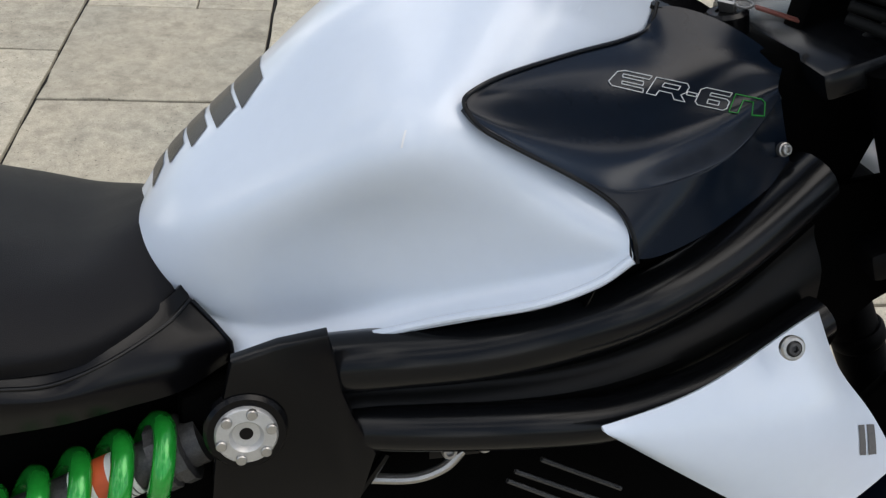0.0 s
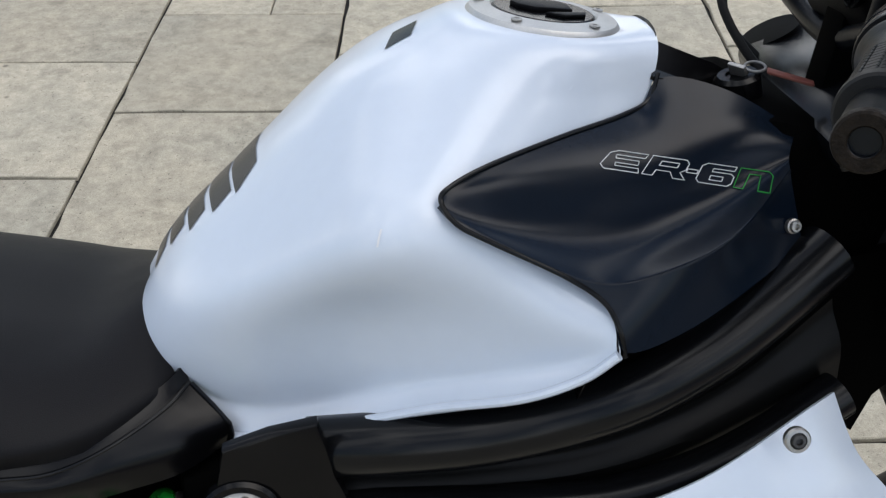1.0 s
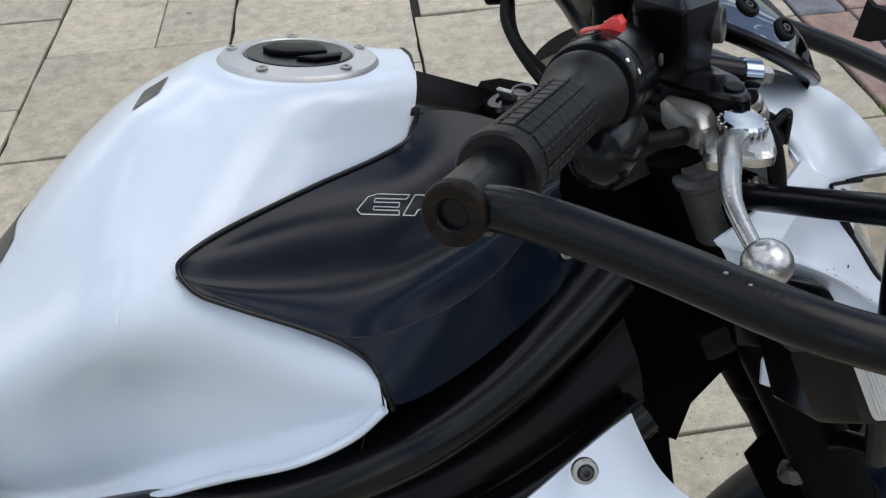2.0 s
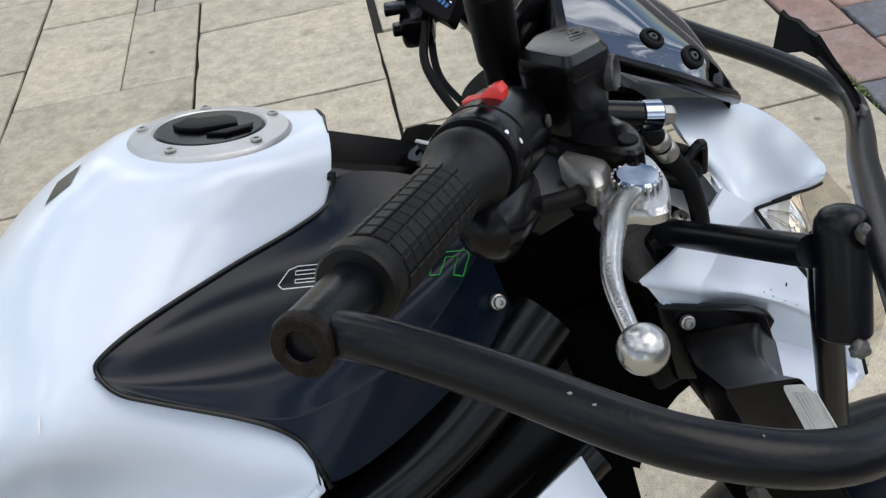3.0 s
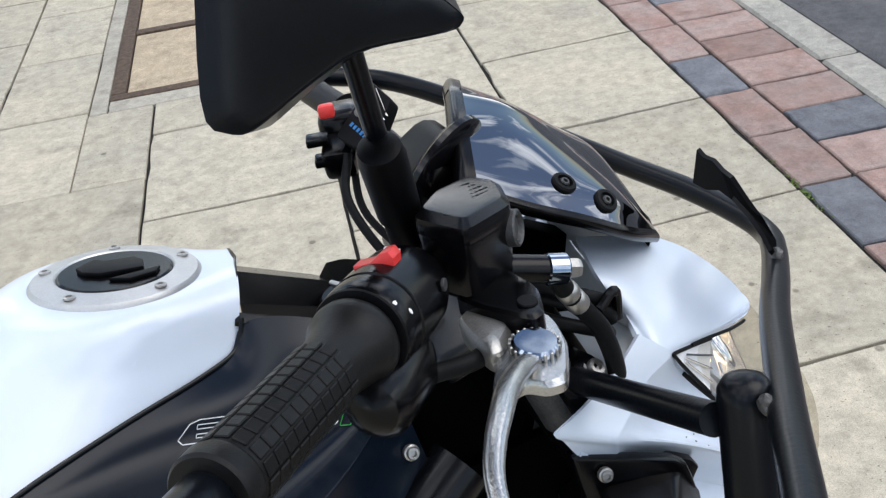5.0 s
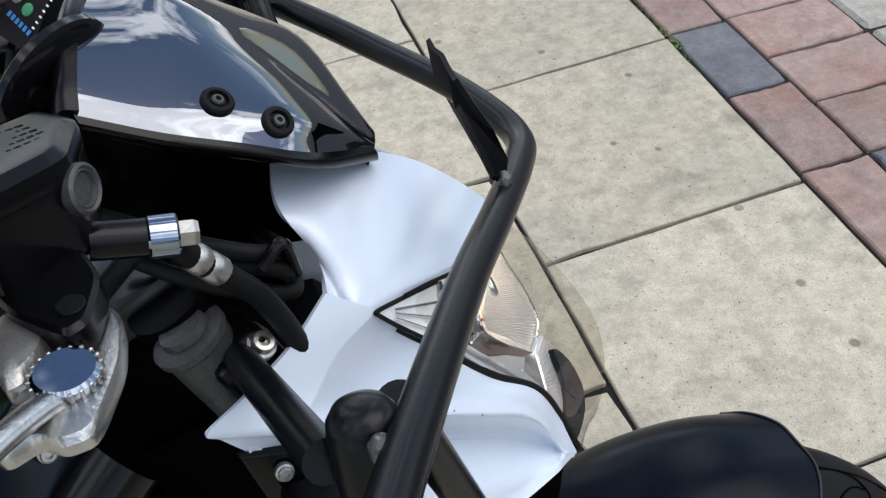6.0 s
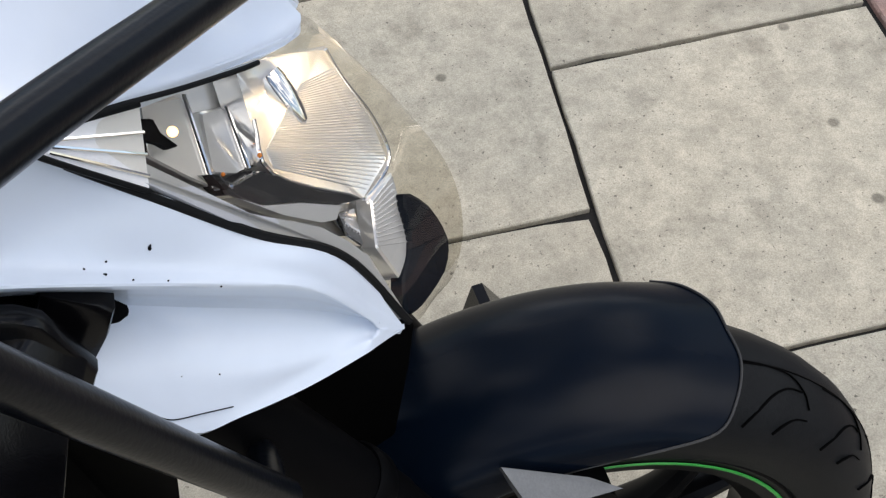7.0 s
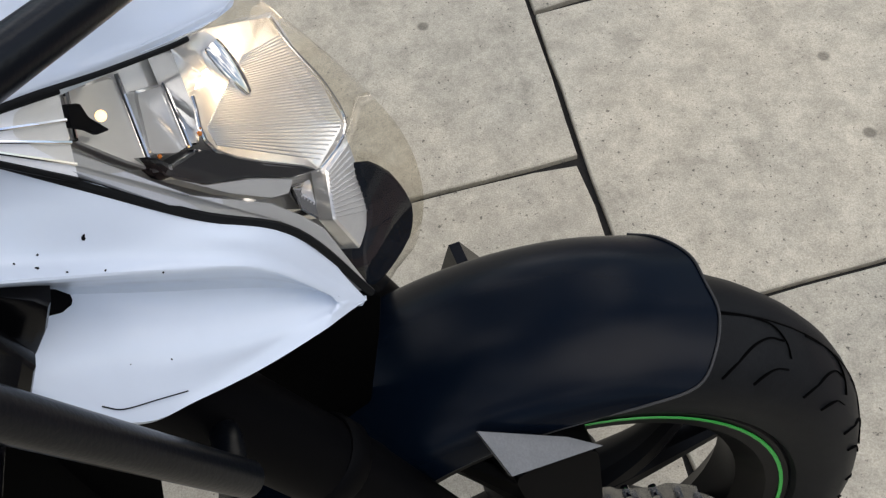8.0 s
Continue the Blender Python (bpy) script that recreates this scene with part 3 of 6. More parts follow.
MIR_F = [(-0.460, -0.200, 1.340), (-0.436, -0.190, 1.349), (-0.397, -0.190, 1.333), (-0.365, -0.200, 1.287), (-0.365, -0.240, 1.264), (-0.368, -0.240, 1.258), (-0.409, -0.220, 1.251), (-0.435, -0.210, 1.237), (-0.464, -0.200, 1.218), (-0.480, -0.200, 1.229)]
LID = [(-0.404, -0.221, 1.161), (-0.384, -0.248, 1.157), (-0.346, -0.214, 1.150), (-0.338, -0.174, 1.148), (-0.350, -0.150, 1.147), (-0.384, -0.190, 1.158)]
CLAMP = [(-0.392, -0.228, 1.113), (-0.355, -0.215, 1.113), (-0.350, -0.246, 1.113), (-0.358, -0.274, 1.113), (-0.366, -0.278, 1.113), (-0.384, -0.250, 1.113)]
PERCH = [(-0.395, -0.239, 1.104), (-0.387, -0.232, 1.104), (-0.375, -0.248, 1.104), (-0.374, -0.267, 1.104), (-0.385, -0.281, 1.104), (-0.392, -0.282, 1.104), (-0.395, -0.263, 1.104)]
HEAD = [(-0.386, -0.275, 1.099), (-0.366, -0.252, 1.099), (-0.351, -0.243, 1.099), (-0.348, -0.259, 1.099), (-0.352, -0.284, 1.099), (-0.366, -0.316, 1.099), (-0.377, -0.316, 1.099), (-0.385, -0.307, 1.099), (-0.396, -0.311, 1.099), (-0.401, -0.304, 1.099)]
HL_RIB = [(-0.152, -0.070, 0.932), (-0.135, -0.049, 0.923), (-0.104, -0.015, 0.896), (-0.098, -0.016, 0.874), (-0.086, -0.014, 0.841), (-0.082, -0.021, 0.812), (-0.104, -0.052, 0.814), (-0.114, -0.061, 0.828), (-0.151, -0.092, 0.883), (-0.152, -0.080, 0.910)]
HL_LINES = [(-0.123, -0.047, 0.900), (-0.102, -0.020, 0.887), (-0.089, -0.019, 0.848), (-0.084, -0.026, 0.818), (-0.104, -0.054, 0.821), (-0.149, -0.092, 0.886), (-0.150, -0.088, 0.895)]
HL_MID = [(-0.1749, -0.0806, 0.9227), (-0.1637, -0.0670, 0.9128), (-0.1617, -0.0938, 0.8915), (-0.1669, -0.1013, 0.8957), (-0.1769, -0.1103, 0.9074)]
HL_STRIP = [(-0.1625, -0.0653, 0.9118), (-0.1553, -0.0568, 0.9054), (-0.1522, -0.0821, 0.8804), (-0.1612, -0.0909, 0.8903)]
HL_SIDE = [(-0.1989, -0.1010, 0.9491), (-0.1804, -0.0788, 0.9336), (-0.1791, -0.1137, 0.9018), (-0.1873, -0.1173, 0.9145), (-0.2010, -0.1217, 0.9368)]
HL_TRI = [(-0.2233, -0.1409, 0.9734), (-0.1992, -0.1061, 0.9524), (-0.1996, -0.1288, 0.9422), (-0.2165, -0.1371, 0.9647)]
HL_LOW = [(-0.176, -0.119, 0.914), (-0.170, -0.115, 0.901), (-0.156, -0.099, 0.893), (-0.151, -0.096, 0.886), (-0.130, -0.081, 0.854), (-0.104, -0.060, 0.820), (-0.119, -0.074, 0.833), (-0.140, -0.092, 0.859), (-0.161, -0.111, 0.881), (-0.171, -0.118, 0.898)]
HL_SHEEN = [(-0.171, -0.122, 0.900), (-0.160, -0.115, 0.884), (-0.140, -0.096, 0.862), (-0.119, -0.078, 0.836), (-0.124, -0.086, 0.834), (-0.133, -0.095, 0.843), (-0.152, -0.109, 0.869)]
HL_BLUE = [(-0.1229, -0.0681, 0.8226), (-0.1118, -0.0529, 0.8099), (-0.1141, -0.0850, 0.8079), (-0.1215, -0.0836, 0.8185)]
HL_WEDGE = [(-0.1010, -0.0562, 0.8150), (-0.0825, -0.0294, 0.8088), (-0.0829, -0.0561, 0.7701), (-0.0970, -0.0808, 0.7689), (-0.1060, -0.0775, 0.7964)]
HL_CHIN = [(-0.081, -0.043, 0.806), (-0.062, -0.029, 0.773), (-0.053, -0.032, 0.741), (-0.062, -0.050, 0.730), (-0.087, -0.083, 0.740), (-0.100, -0.097, 0.751), (-0.096, -0.082, 0.769), (-0.082, -0.060, 0.774)]
HL_TRIM = [(-0.219, -0.153, 0.982), (-0.201, -0.147, 0.955), (-0.165, -0.134, 0.898), (-0.133, -0.108, 0.852), (-0.121, -0.100, 0.829), (-0.112, -0.096, 0.810), (-0.099, -0.101, 0.759), (-0.103, -0.105, 0.760), (-0.119, -0.106, 0.811), (-0.131, -0.110, 0.839), (-0.168, -0.138, 0.891), (-0.217, -0.155, 0.968), (-0.222, -0.156, 0.976)]
BULBS = [(-0.186, -0.122, 0.945), (-0.154, -0.098, 0.901), (-0.172, -0.120, 0.913), (-0.130, -0.048, 0.892)]
HL_DARK = [(-0.196, -0.121, 0.955), (-0.192, -0.117, 0.951), (-0.191, -0.119, 0.944), (-0.186, -0.116, 0.932), (-0.190, -0.122, 0.936), (-0.193, -0.123, 0.941), (-0.198, -0.127, 0.948)]
HL_BACK = [(-0.232, -0.131, 0.966), (-0.200, -0.098, 0.950), (-0.154, -0.044, 0.917), (-0.100, 0.018, 0.877), (-0.079, 0.007, 0.788), (-0.094, -0.043, 0.728), (-0.121, -0.057, 0.785), (-0.136, -0.067, 0.812), (-0.172, -0.096, 0.863), (-0.209, -0.119, 0.934)]
PIVOT = [(-0.835, -0.172, 0.845), (-0.802, -0.172, 0.855), (-0.767, -0.172, 0.860), (-0.762, -0.172, 0.837), (-0.758, -0.172, 0.812), (-0.750, -0.172, 0.788), (-0.742, -0.172, 0.771), (-0.733, -0.172, 0.751), (-0.747, -0.172, 0.703), (-0.858, -0.172, 0.716), (-0.847, -0.172, 0.798)]
DASHLOW = [(-0.345, -0.030, 1.087), (-0.245, -0.030, 1.034), (-0.251, -0.030, 1.005), (-0.240, -0.030, 0.966), (-0.277, -0.030, 0.974), (-0.356, -0.030, 1.021)]
SIGPLATE = [(-0.329, -0.200, 0.965), (-0.257, -0.200, 0.935), (-0.249, -0.200, 0.928), (-0.246, -0.200, 0.918), (-0.240, -0.200, 0.893), (-0.250, -0.200, 0.876), (-0.318, -0.200, 0.899), (-0.326, -0.200, 0.946)]
MOUNT = [(-0.252, -0.180, 0.926), (-0.232, -0.180, 0.910), (-0.228, -0.180, 0.903), (-0.236, -0.180, 0.889), (-0.250, -0.180, 0.872), (-0.261, -0.180, 0.861), (-0.281, -0.180, 0.870)]
SEAL = [(-0.215, -0.158, 0.987), (-0.197, -0.150, 0.983), (-0.173, -0.136, 0.974), (-0.148, -0.112, 0.960), (-0.140, -0.104, 0.956)]
FINS = [(-0.614, -0.150, 0.697), (-0.534, -0.150, 0.652), (-0.620, -0.150, 0.688), (-0.562, -0.150, 0.653), (-0.592, -0.150, 0.706), (-0.517, -0.150, 0.663), (-0.721, -0.150, 0.732), (-0.744, -0.150, 0.695)]
INNER = [(-0.382, -0.100, 0.909), (-0.248, -0.100, 0.925), (-0.218, -0.100, 0.830), (-0.274, -0.100, 0.799), (-0.301, -0.100, 0.773), (-0.314, -0.100, 0.736), (-0.368, -0.100, 0.777)]
INNER_LOW = [(-0.221, -0.060, 0.656), (-0.189, -0.060, 0.691), (-0.135, -0.060, 0.707), (-0.104, -0.060, 0.716), (-0.092, -0.060, 0.700), (-0.100, -0.060, 0.666), (-0.125, -0.060, 0.582), (-0.176, -0.060, 0.547)]
PAD_A = [(-0.800, -0.035, 1.009), (-0.817, -0.049, 0.990), (-0.822, 0.030, 0.992), (-0.800, 0.030, 1.012)]
PAD_B = [(-0.821, -0.040, 0.989), (-0.836, -0.045, 0.974), (-0.842, 0.030, 0.974), (-0.825, 0.030, 0.990)]
PAD_C = [(-0.844, -0.032, 0.972), (-0.855, -0.040, 0.957), (-0.860, 0.030, 0.956), (-0.846, 0.030, 0.972)]
PAD_D = [(-0.862, -0.024, 0.956), (-0.872, -0.031, 0.941), (-0.877, 0.030, 0.939), (-0.864, 0.030, 0.956)]
PAD_E = [(-0.879, -0.018, 0.937), (-0.885, -0.032, 0.920), (-0.888, 0.030, 0.922), (-0.881, 0.030, 0.937)]
CTRL = [(-0.379, 0.131, 1.109), (-0.336, 0.141, 1.145), (-0.327, 0.117, 1.132), (-0.360, 0.096, 1.094)]
CTRL_MARKS = [(-0.354, 0.130, 1.124), (-0.344, 0.129, 1.131), (-0.351, 0.119, 1.117), (-0.364, 0.129, 1.117), (-0.355, 0.105, 1.105), (-0.352, 0.107, 1.108), (-0.335, 0.111, 1.121), (-0.335, 0.133, 1.140)]
MARK = [(-0.560, -0.127, 1.018), (-0.550, -0.116, 1.026), (-0.424, -0.114, 0.996), (-0.438, -0.138, 0.992)]
CHIPS = [(-0.206, -0.158, 0.910), (-0.205, -0.158, 0.911), (-0.226, -0.161, 0.917), (-0.225, -0.161, 0.917), (-0.234, -0.162, 0.921), (-0.202, -0.159, 0.900), (-0.187, -0.158, 0.873), (-0.202, -0.170, 0.843), (-0.189, -0.167, 0.828), (-0.218, -0.161, 0.908)]
TANK = [
    [(-0.893, -0.010, 0.9020), (-0.896, -0.035, 0.8990), (-0.895, -0.060, 0.8885), (-0.890, -0.075, 0.8780), (-0.884, -0.083, 0.8660), (-0.876, -0.087, 0.8590), (-0.868, -0.089, 0.8510), (-0.862, -0.092, 0.8450), (-0.836, -0.109, 0.8060)],
    [(-0.868, -0.010, 0.9450), (-0.868, -0.040, 0.9400), (-0.866, -0.075, 0.9255), (-0.862, -0.096, 0.9080), (-0.860, -0.101, 0.8880), (-0.856, -0.102, 0.8700), (-0.843, -0.100, 0.8410), (-0.834, -0.101, 0.8280), (-0.820, -0.120, 0.8110)],
    [(-0.815, -0.010, 0.9880), (-0.815, -0.050, 0.9810), (-0.812, -0.095, 0.9645), (-0.810, -0.128, 0.9450), (-0.808, -0.128, 0.9150), (-0.806, -0.121, 0.8850), (-0.797, -0.116, 0.8480), (-0.790, -0.116, 0.8330), (-0.785, -0.134, 0.8230)],
    [(-0.760, -0.010, 1.0390), (-0.760, -0.055, 1.0320), (-0.758, -0.110, 1.0080), (-0.757, -0.156, 0.9800), (-0.755, -0.145, 0.9400), (-0.750, -0.135, 0.9050), (-0.740, -0.132, 0.8670), (-0.737, -0.133, 0.8510), (-0.735, -0.152, 0.8400)],
    [(-0.715, -0.010, 1.0700), (-0.715, -0.060, 1.0650), (-0.715, -0.120, 1.0430), (-0.717, -0.185, 1.0050), (-0.712, -0.169, 0.9600), (-0.702, -0.154, 0.9220), (-0.690, -0.154, 0.8860), (-0.685, -0.157, 0.8730), (-0.683, -0.178, 0.8640)],
    [(-0.670, -0.010, 1.0920), (-0.670, -0.065, 1.0860), (-0.672, -0.120, 1.0540), (-0.674, -0.169, 1.0200), (-0.662, -0.185, 0.9800), (-0.650, -0.177, 0.9400), (-0.639, -0.181, 0.9050), (-0.633, -0.188, 0.8950), (-0.630, -0.209, 0.8880)],
    [(-0.600, -0.010, 1.1000), (-0.600, -0.065, 1.0960), (-0.606, -0.105, 1.0660), (-0.620, -0.141, 1.0220), (-0.615, -0.178, 0.9820), (-0.607, -0.203, 0.9450), (-0.598, -0.204, 0.9210), (-0.595, -0.206, 0.9110), (-0.592, -0.219, 0.9060)],
    [(-0.490, -0.010, 1.0830), (-0.493, -0.035, 1.0810), (-0.499, -0.058, 1.0620), (-0.522, -0.088, 1.0180), (-0.565, -0.178, 0.9650), (-0.568, -0.210, 0.9450), (-0.568, -0.217, 0.9340), (-0.568, -0.220, 0.9300), (-0.569, -0.223, 0.9250)],
]
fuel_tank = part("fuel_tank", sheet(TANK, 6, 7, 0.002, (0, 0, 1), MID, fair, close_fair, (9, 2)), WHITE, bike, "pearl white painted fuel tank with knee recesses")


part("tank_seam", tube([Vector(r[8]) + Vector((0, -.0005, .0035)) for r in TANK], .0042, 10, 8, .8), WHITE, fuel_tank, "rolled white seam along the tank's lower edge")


def between(a, b, k):
    return [Vector(p).lerp(Vector(q), k) for p, q in zip(a, b)]


part("tank_front_wall", sheet([TANK[7], [Vector(p) + Vector((-.006, .02 if p[1] < -.03 else 0, -.012)) for p in TANK[7]], [Vector(p) + Vector((-.02, .03 if p[1] < -.035 else 0, -.06)) for p in TANK[7]]], 4, 3, .001, (1, 0, 0), MID, spline, close_fair), PLASTIC, fuel_tank, "dark folded front edge of the tank")
side_panel = part("tank_side_panel", sheet([PANEL_A, PANEL_B, PANEL_C, between(PANEL_C, PANEL_E, .86), PANEL_E, between(PANEL_E, PANEL_D, .16), PANEL_D], 6, 5, 0.003, (0, -1, 0.3), None, spline, fair, (2, 7)), NAVY, bike, "satin black tank side panel")
part("panel_rim", tube([Vector(p) + Vector((0, -.0008, .0008)) for p in PANEL_A[6::-1] + PANEL_D[1:7]], .0017, 10, 6), BLACK, side_panel, "rounded black rim along the panel edge")
part("tank_nose_cover", sheet([
    [(-.496, .060, 1.050), (-.497, .000, 1.070), (-.497, -.008, 1.073), (-.496, -.018, 1.050), (-.498, -.040, 1.050), (-.502, -.056, 1.062), (-.504, -.063, 1.058)],
    [(-.434, .060, 1.022), (-.434, .000, 1.041), (-.434, -.008, 1.045), (-.438, -.018, 1.028), (-.438, -.040, 1.026), (-.440, -.056, 1.036), (-.446, -.074, 1.041)],
    [(-.396, .060, 1.000), (-.398, .000, 1.018), (-.398, -.008, 1.024), (-.398, -.018, 1.008), (-.398, -.040, 1.006), (-.398, -.060, 1.014), (-.399, -.087, 1.015)]], 1, 1, 0.003, (0, 0, 1)), PLASTIC, bike, "black cover round the ignition lock")

SEAT = [
    [(-1.25, -.01, .945), (-1.25, -.08, .942), (-1.25, -.14, .925), (-1.25, -.170, .875), (-1.25, -.165, .858)],
    [(-1.10, -.01, .925), (-1.10, -.08, .922), (-1.10, -.135, .905), (-1.10, -.170, .868), (-1.10, -.168, .850)],
    [(-.997, -.01, .898), (-.997, -.07, .897), (-.995, -.125, .885), (-.990, -.162, .860), (-.989, -.162, .842)],
    [(-.945, -.01, .885), (-.945, -.06, .884), (-.943, -.105, .878), (-.935, -.145, .858), (-.930, -.147, .839)],
    [(-.905, -.01, .896), (-.905, -.05, .893), (-.900, -.085, .882), (-.892, -.117, .864), (-.886, -.119, .848)],
    [(-.884, -.01, .905), (-.886, -.04, .899), (-.884, -.07, .884), (-.872, -.093, .862), (-.866, -.096, .853)],
]
seat = part("seat", sheet(SEAT, 5, 5, 0.004, (0, 0, 1), MID), VINYL, bike, "black vinyl rider seat")
tail_cover = part("seat_side_cover", sheet([[(x, y + .012, z + .014) for x, y, z in TAIL_A], TAIL_A, TAIL_B, TAIL_C], 5, 4, 0.003), PLASTIC, bike, "black plastic side cover under the seat")
part("cover_edge", tube([Vector(p) + Vector((0, -.0015, .0012)) for p in TAIL_A], .0016, 8, 5), BLACK, tail_cover, "folded upper edge of the cover")
part("cover_edge", tube([Vector(p) + Vector((.0010, -.0012, 0)) for p in (TAIL_A[4], TAIL_B[4], TAIL_C[4])], .0016, 8, 2), BLACK, tail_cover, "folded front edge of the cover")

frame_tube = part("frame_tube", tube(TUBE_HI, 0.0235), BLACK, bike, "curved satin black main frame tube")
part("frame_tube", tube(TUBE_LO, 0.0185), BLACK, bike, "lower satin black frame tube")
part("frame_web", sheet([WEB_A, between(WEB_A, WEB_B, .15), [p + Vector((0, -.010, 0)) for p in between(WEB_A, WEB_B, .45)], between(WEB_A, WEB_B, .92), WEB_B], 5, 3, 0.004), WEBM, bike, "black sheet panel between the frame tubes")
M_SIDE = Matrix(((1, 0, 0, 0), (0, 0, -1, -0.160), (0, 1, 0, 0), (0, 0, 0, 1)))
part("pivot_plate", prism([(p[0], p[2]) for p in PIVOT], 0.014, M_SIDE, 0.003, smooth=0), PLASTIC, bike, "black plastic cover over the swingarm pivot")
# Near-black plates added to fill the dark gaps between parts.
part("inner_panel", prism([(p[0], p[2]) for p in INNER], 0.012, Matrix(((1, 0, 0, 0), (0, 0, -1, -0.092), (0, 1, 0, 0), (0, 0, 0, 1))), 0.003), DARKFILL, bike, "near-black filler plate beside the steering head")
part("dash_underside", prism([(p[0], p[2]) for p in DASHLOW], 0.03, Matrix(((1, 0, 0, 0), (0, 0, -1, -0.005), (0, 1, 0, 0), (0, 0, 0, 1))), 0.004), DARKFILL, bike, "near-black filler plate under the instruments")
part("inner_shield", prism([(p[0], p[2]) for p in INNER_LOW], 0.012, Matrix(((1, 0, 0, 0), (0, 0, -1, -0.052), (0, 1, 0, 0), (0, 0, 0, 1))), 0.003), DARKFILL, bike, "near-black filler plate for the shade between lamp and front wheel")
part("cap_surround", lathe([(.0236, -.012), (.0300, -.010), (.0300, -.002), (.0275, .001), (.0236, .001)], axis_pose((-0.828, -0.180, 0.789), (0, -1, .1)), 40), PLASTIC, bike, "black ring round the pivot cap")
pivot_cap = part("pivot_cap", lathe([(.0226, -.01), (.0226, .003), (.0212, .005), (.0125, .0058), (.0112, .0042), (.0098, .0016), (.0050, .0012), (.0040, -.001), (0, -.001)], axis_pose((-0.828, -0.180, 0.789), (0, -1, .1)), 40), CAPMET, bike, "round machined alloy pivot cap")
part("shock_body", tube([(-.86, -.135, .754), (-1.06, -.135, .674)], 0.018), DARKCAST, bike, "shock absorber body")
coil = [Vector((-.868, -.135, .752)).lerp(Vector((-1.06, -.135, .674)), k / 110) + (Vector((.37, 0, .93)) * math.cos(k * math.pi / 9) + Vector((0, 1, 0)) * math.sin(k * math.pi / 9)) * .0315 for k in range(7, 111)]
spring = part("shock_spring", tube(coil, 0.0086, 14, 1), GREEN, bike, "metallic green coil spring")

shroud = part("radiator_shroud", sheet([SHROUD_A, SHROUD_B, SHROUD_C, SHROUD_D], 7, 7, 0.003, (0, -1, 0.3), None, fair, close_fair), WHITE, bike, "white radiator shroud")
# Plain near-black blocks added as a dark backing behind frame and seat.
part("engine_block", block((.46, .22, .50), pose(-.62, -.01, .54), .03), DARKFILL, bike, "near-black filler block in place of the engine")
part("airbox", block((.36, .17, .14), pose(-.62, -.01, .875, 0, -8, 0), .03), DARKFILL, bike, "near-black filler block under the tank")
part("radiator", block((.11, .20, .34), pose(-.368, -.0, .70, 0, -6, 0), .008), DARKFILL, bike, "near-black filler block in place of the radiator")
part("frame_head", block((.15, .17, .15), pose(-.38, -.01, .94, 0, 20, 0), .02), DARKFILL, bike, "near-black filler block at the steering head")
part("rear_inner_fender", block((.42, .20, .34), pose(-1.06, -.0, .69), .03), DARKFILL, bike, "near-black filler block under the seat and behind the shock")
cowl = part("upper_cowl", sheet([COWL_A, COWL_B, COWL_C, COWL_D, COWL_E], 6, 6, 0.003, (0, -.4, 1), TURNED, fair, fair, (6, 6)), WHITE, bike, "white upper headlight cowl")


def widen(row):
    """The row with two more points just past its second one, to turn it sharply there."""
    a, b = Vector(row[1]), Vector(row[2])
    return [row[0], Vector(row[0]).lerp(a, .85), a, a.lerp(b, .12)] + row[2:]


TIP = Vector(SIDE_D[7])
SUNK = Vector((-.30, .90, -.25)).normalized()


def ended(row, k, sunk, end=None, rim=None):
    """The row with its recess ended before the tip: column 6 moved on and sunk, then two columns on the rim."""
    r = [Vector(p) for p in row]
    end = r[6].lerp(TIP, .40) if end is None else Vector(end)
    rim = r[6].lerp(TIP, .70) if rim is None else Vector(rim)
    return r[:6] + [r[6].lerp(TIP, k) + SUNK * sunk, end, rim, r[7]]


RIM_IN = [Vector(f).lerp(Vector(g), k) + SUNK * .0012 for f, g, k in zip(SIDE_F, SIDE_G, (.5, .5, .75, .76, .77, .55, .42, 0))]
SIDE_ROWS = [ended(SIDE_A, 0, 0), ended(SIDE_B, 0, 0), ended(SIDE_C, .05, 0),
             ended(SIDE_D, .12, 0, (-.1182, -.1220, .7792), (-.1107, -.1170, .7705)),
             ended(between(SIDE_D, SIDE_E, .35), .15, .0050, (-.1180, -.1221, .7780), (-.1108, -.1172, .7697)),
             ended(SIDE_E, .17, .0085, (-.1180, -.1223, .7764), (-.1109, -.1175, .7686)),
             ended(SIDE_F, .12, .0055, (-.1193, -.1237, .7751), (-.1116, -.1183, .7674)),
             ended(RIM_IN, .05, 0, (-.1228, -.1267, .7755), (-.1122, -.1190, .7667)), ended(SIDE_G, 0, 0)]
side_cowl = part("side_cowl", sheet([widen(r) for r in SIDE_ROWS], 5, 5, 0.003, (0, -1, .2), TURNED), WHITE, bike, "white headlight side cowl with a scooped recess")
part("panel_line", tube([RIM_IN[2].lerp(RIM_IN[3], .75) - SUNK * .0012, RIM_IN[3] - SUNK * .0013, RIM_IN[3].lerp(RIM_IN[4], .5) - SUNK * .0014, RIM_IN[4] - SUNK * .0012], .00034, 6), PLASTIC, side_cowl, "fine dark panel line")
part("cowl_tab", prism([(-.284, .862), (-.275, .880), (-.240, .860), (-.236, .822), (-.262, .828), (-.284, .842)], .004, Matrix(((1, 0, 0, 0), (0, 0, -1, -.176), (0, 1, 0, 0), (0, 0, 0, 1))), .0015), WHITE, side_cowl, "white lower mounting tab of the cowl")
socket_bolt((-.264, -.186, .850), (0, -1, .25), .0044, bike, "tab_bolt")
SCREEN_A = [Vector(p) - SCREEN_MID[1] * (Vector(p) - SCREEN_MID[0]).dot(SCREEN_MID[1]) for p in SCREEN_A]
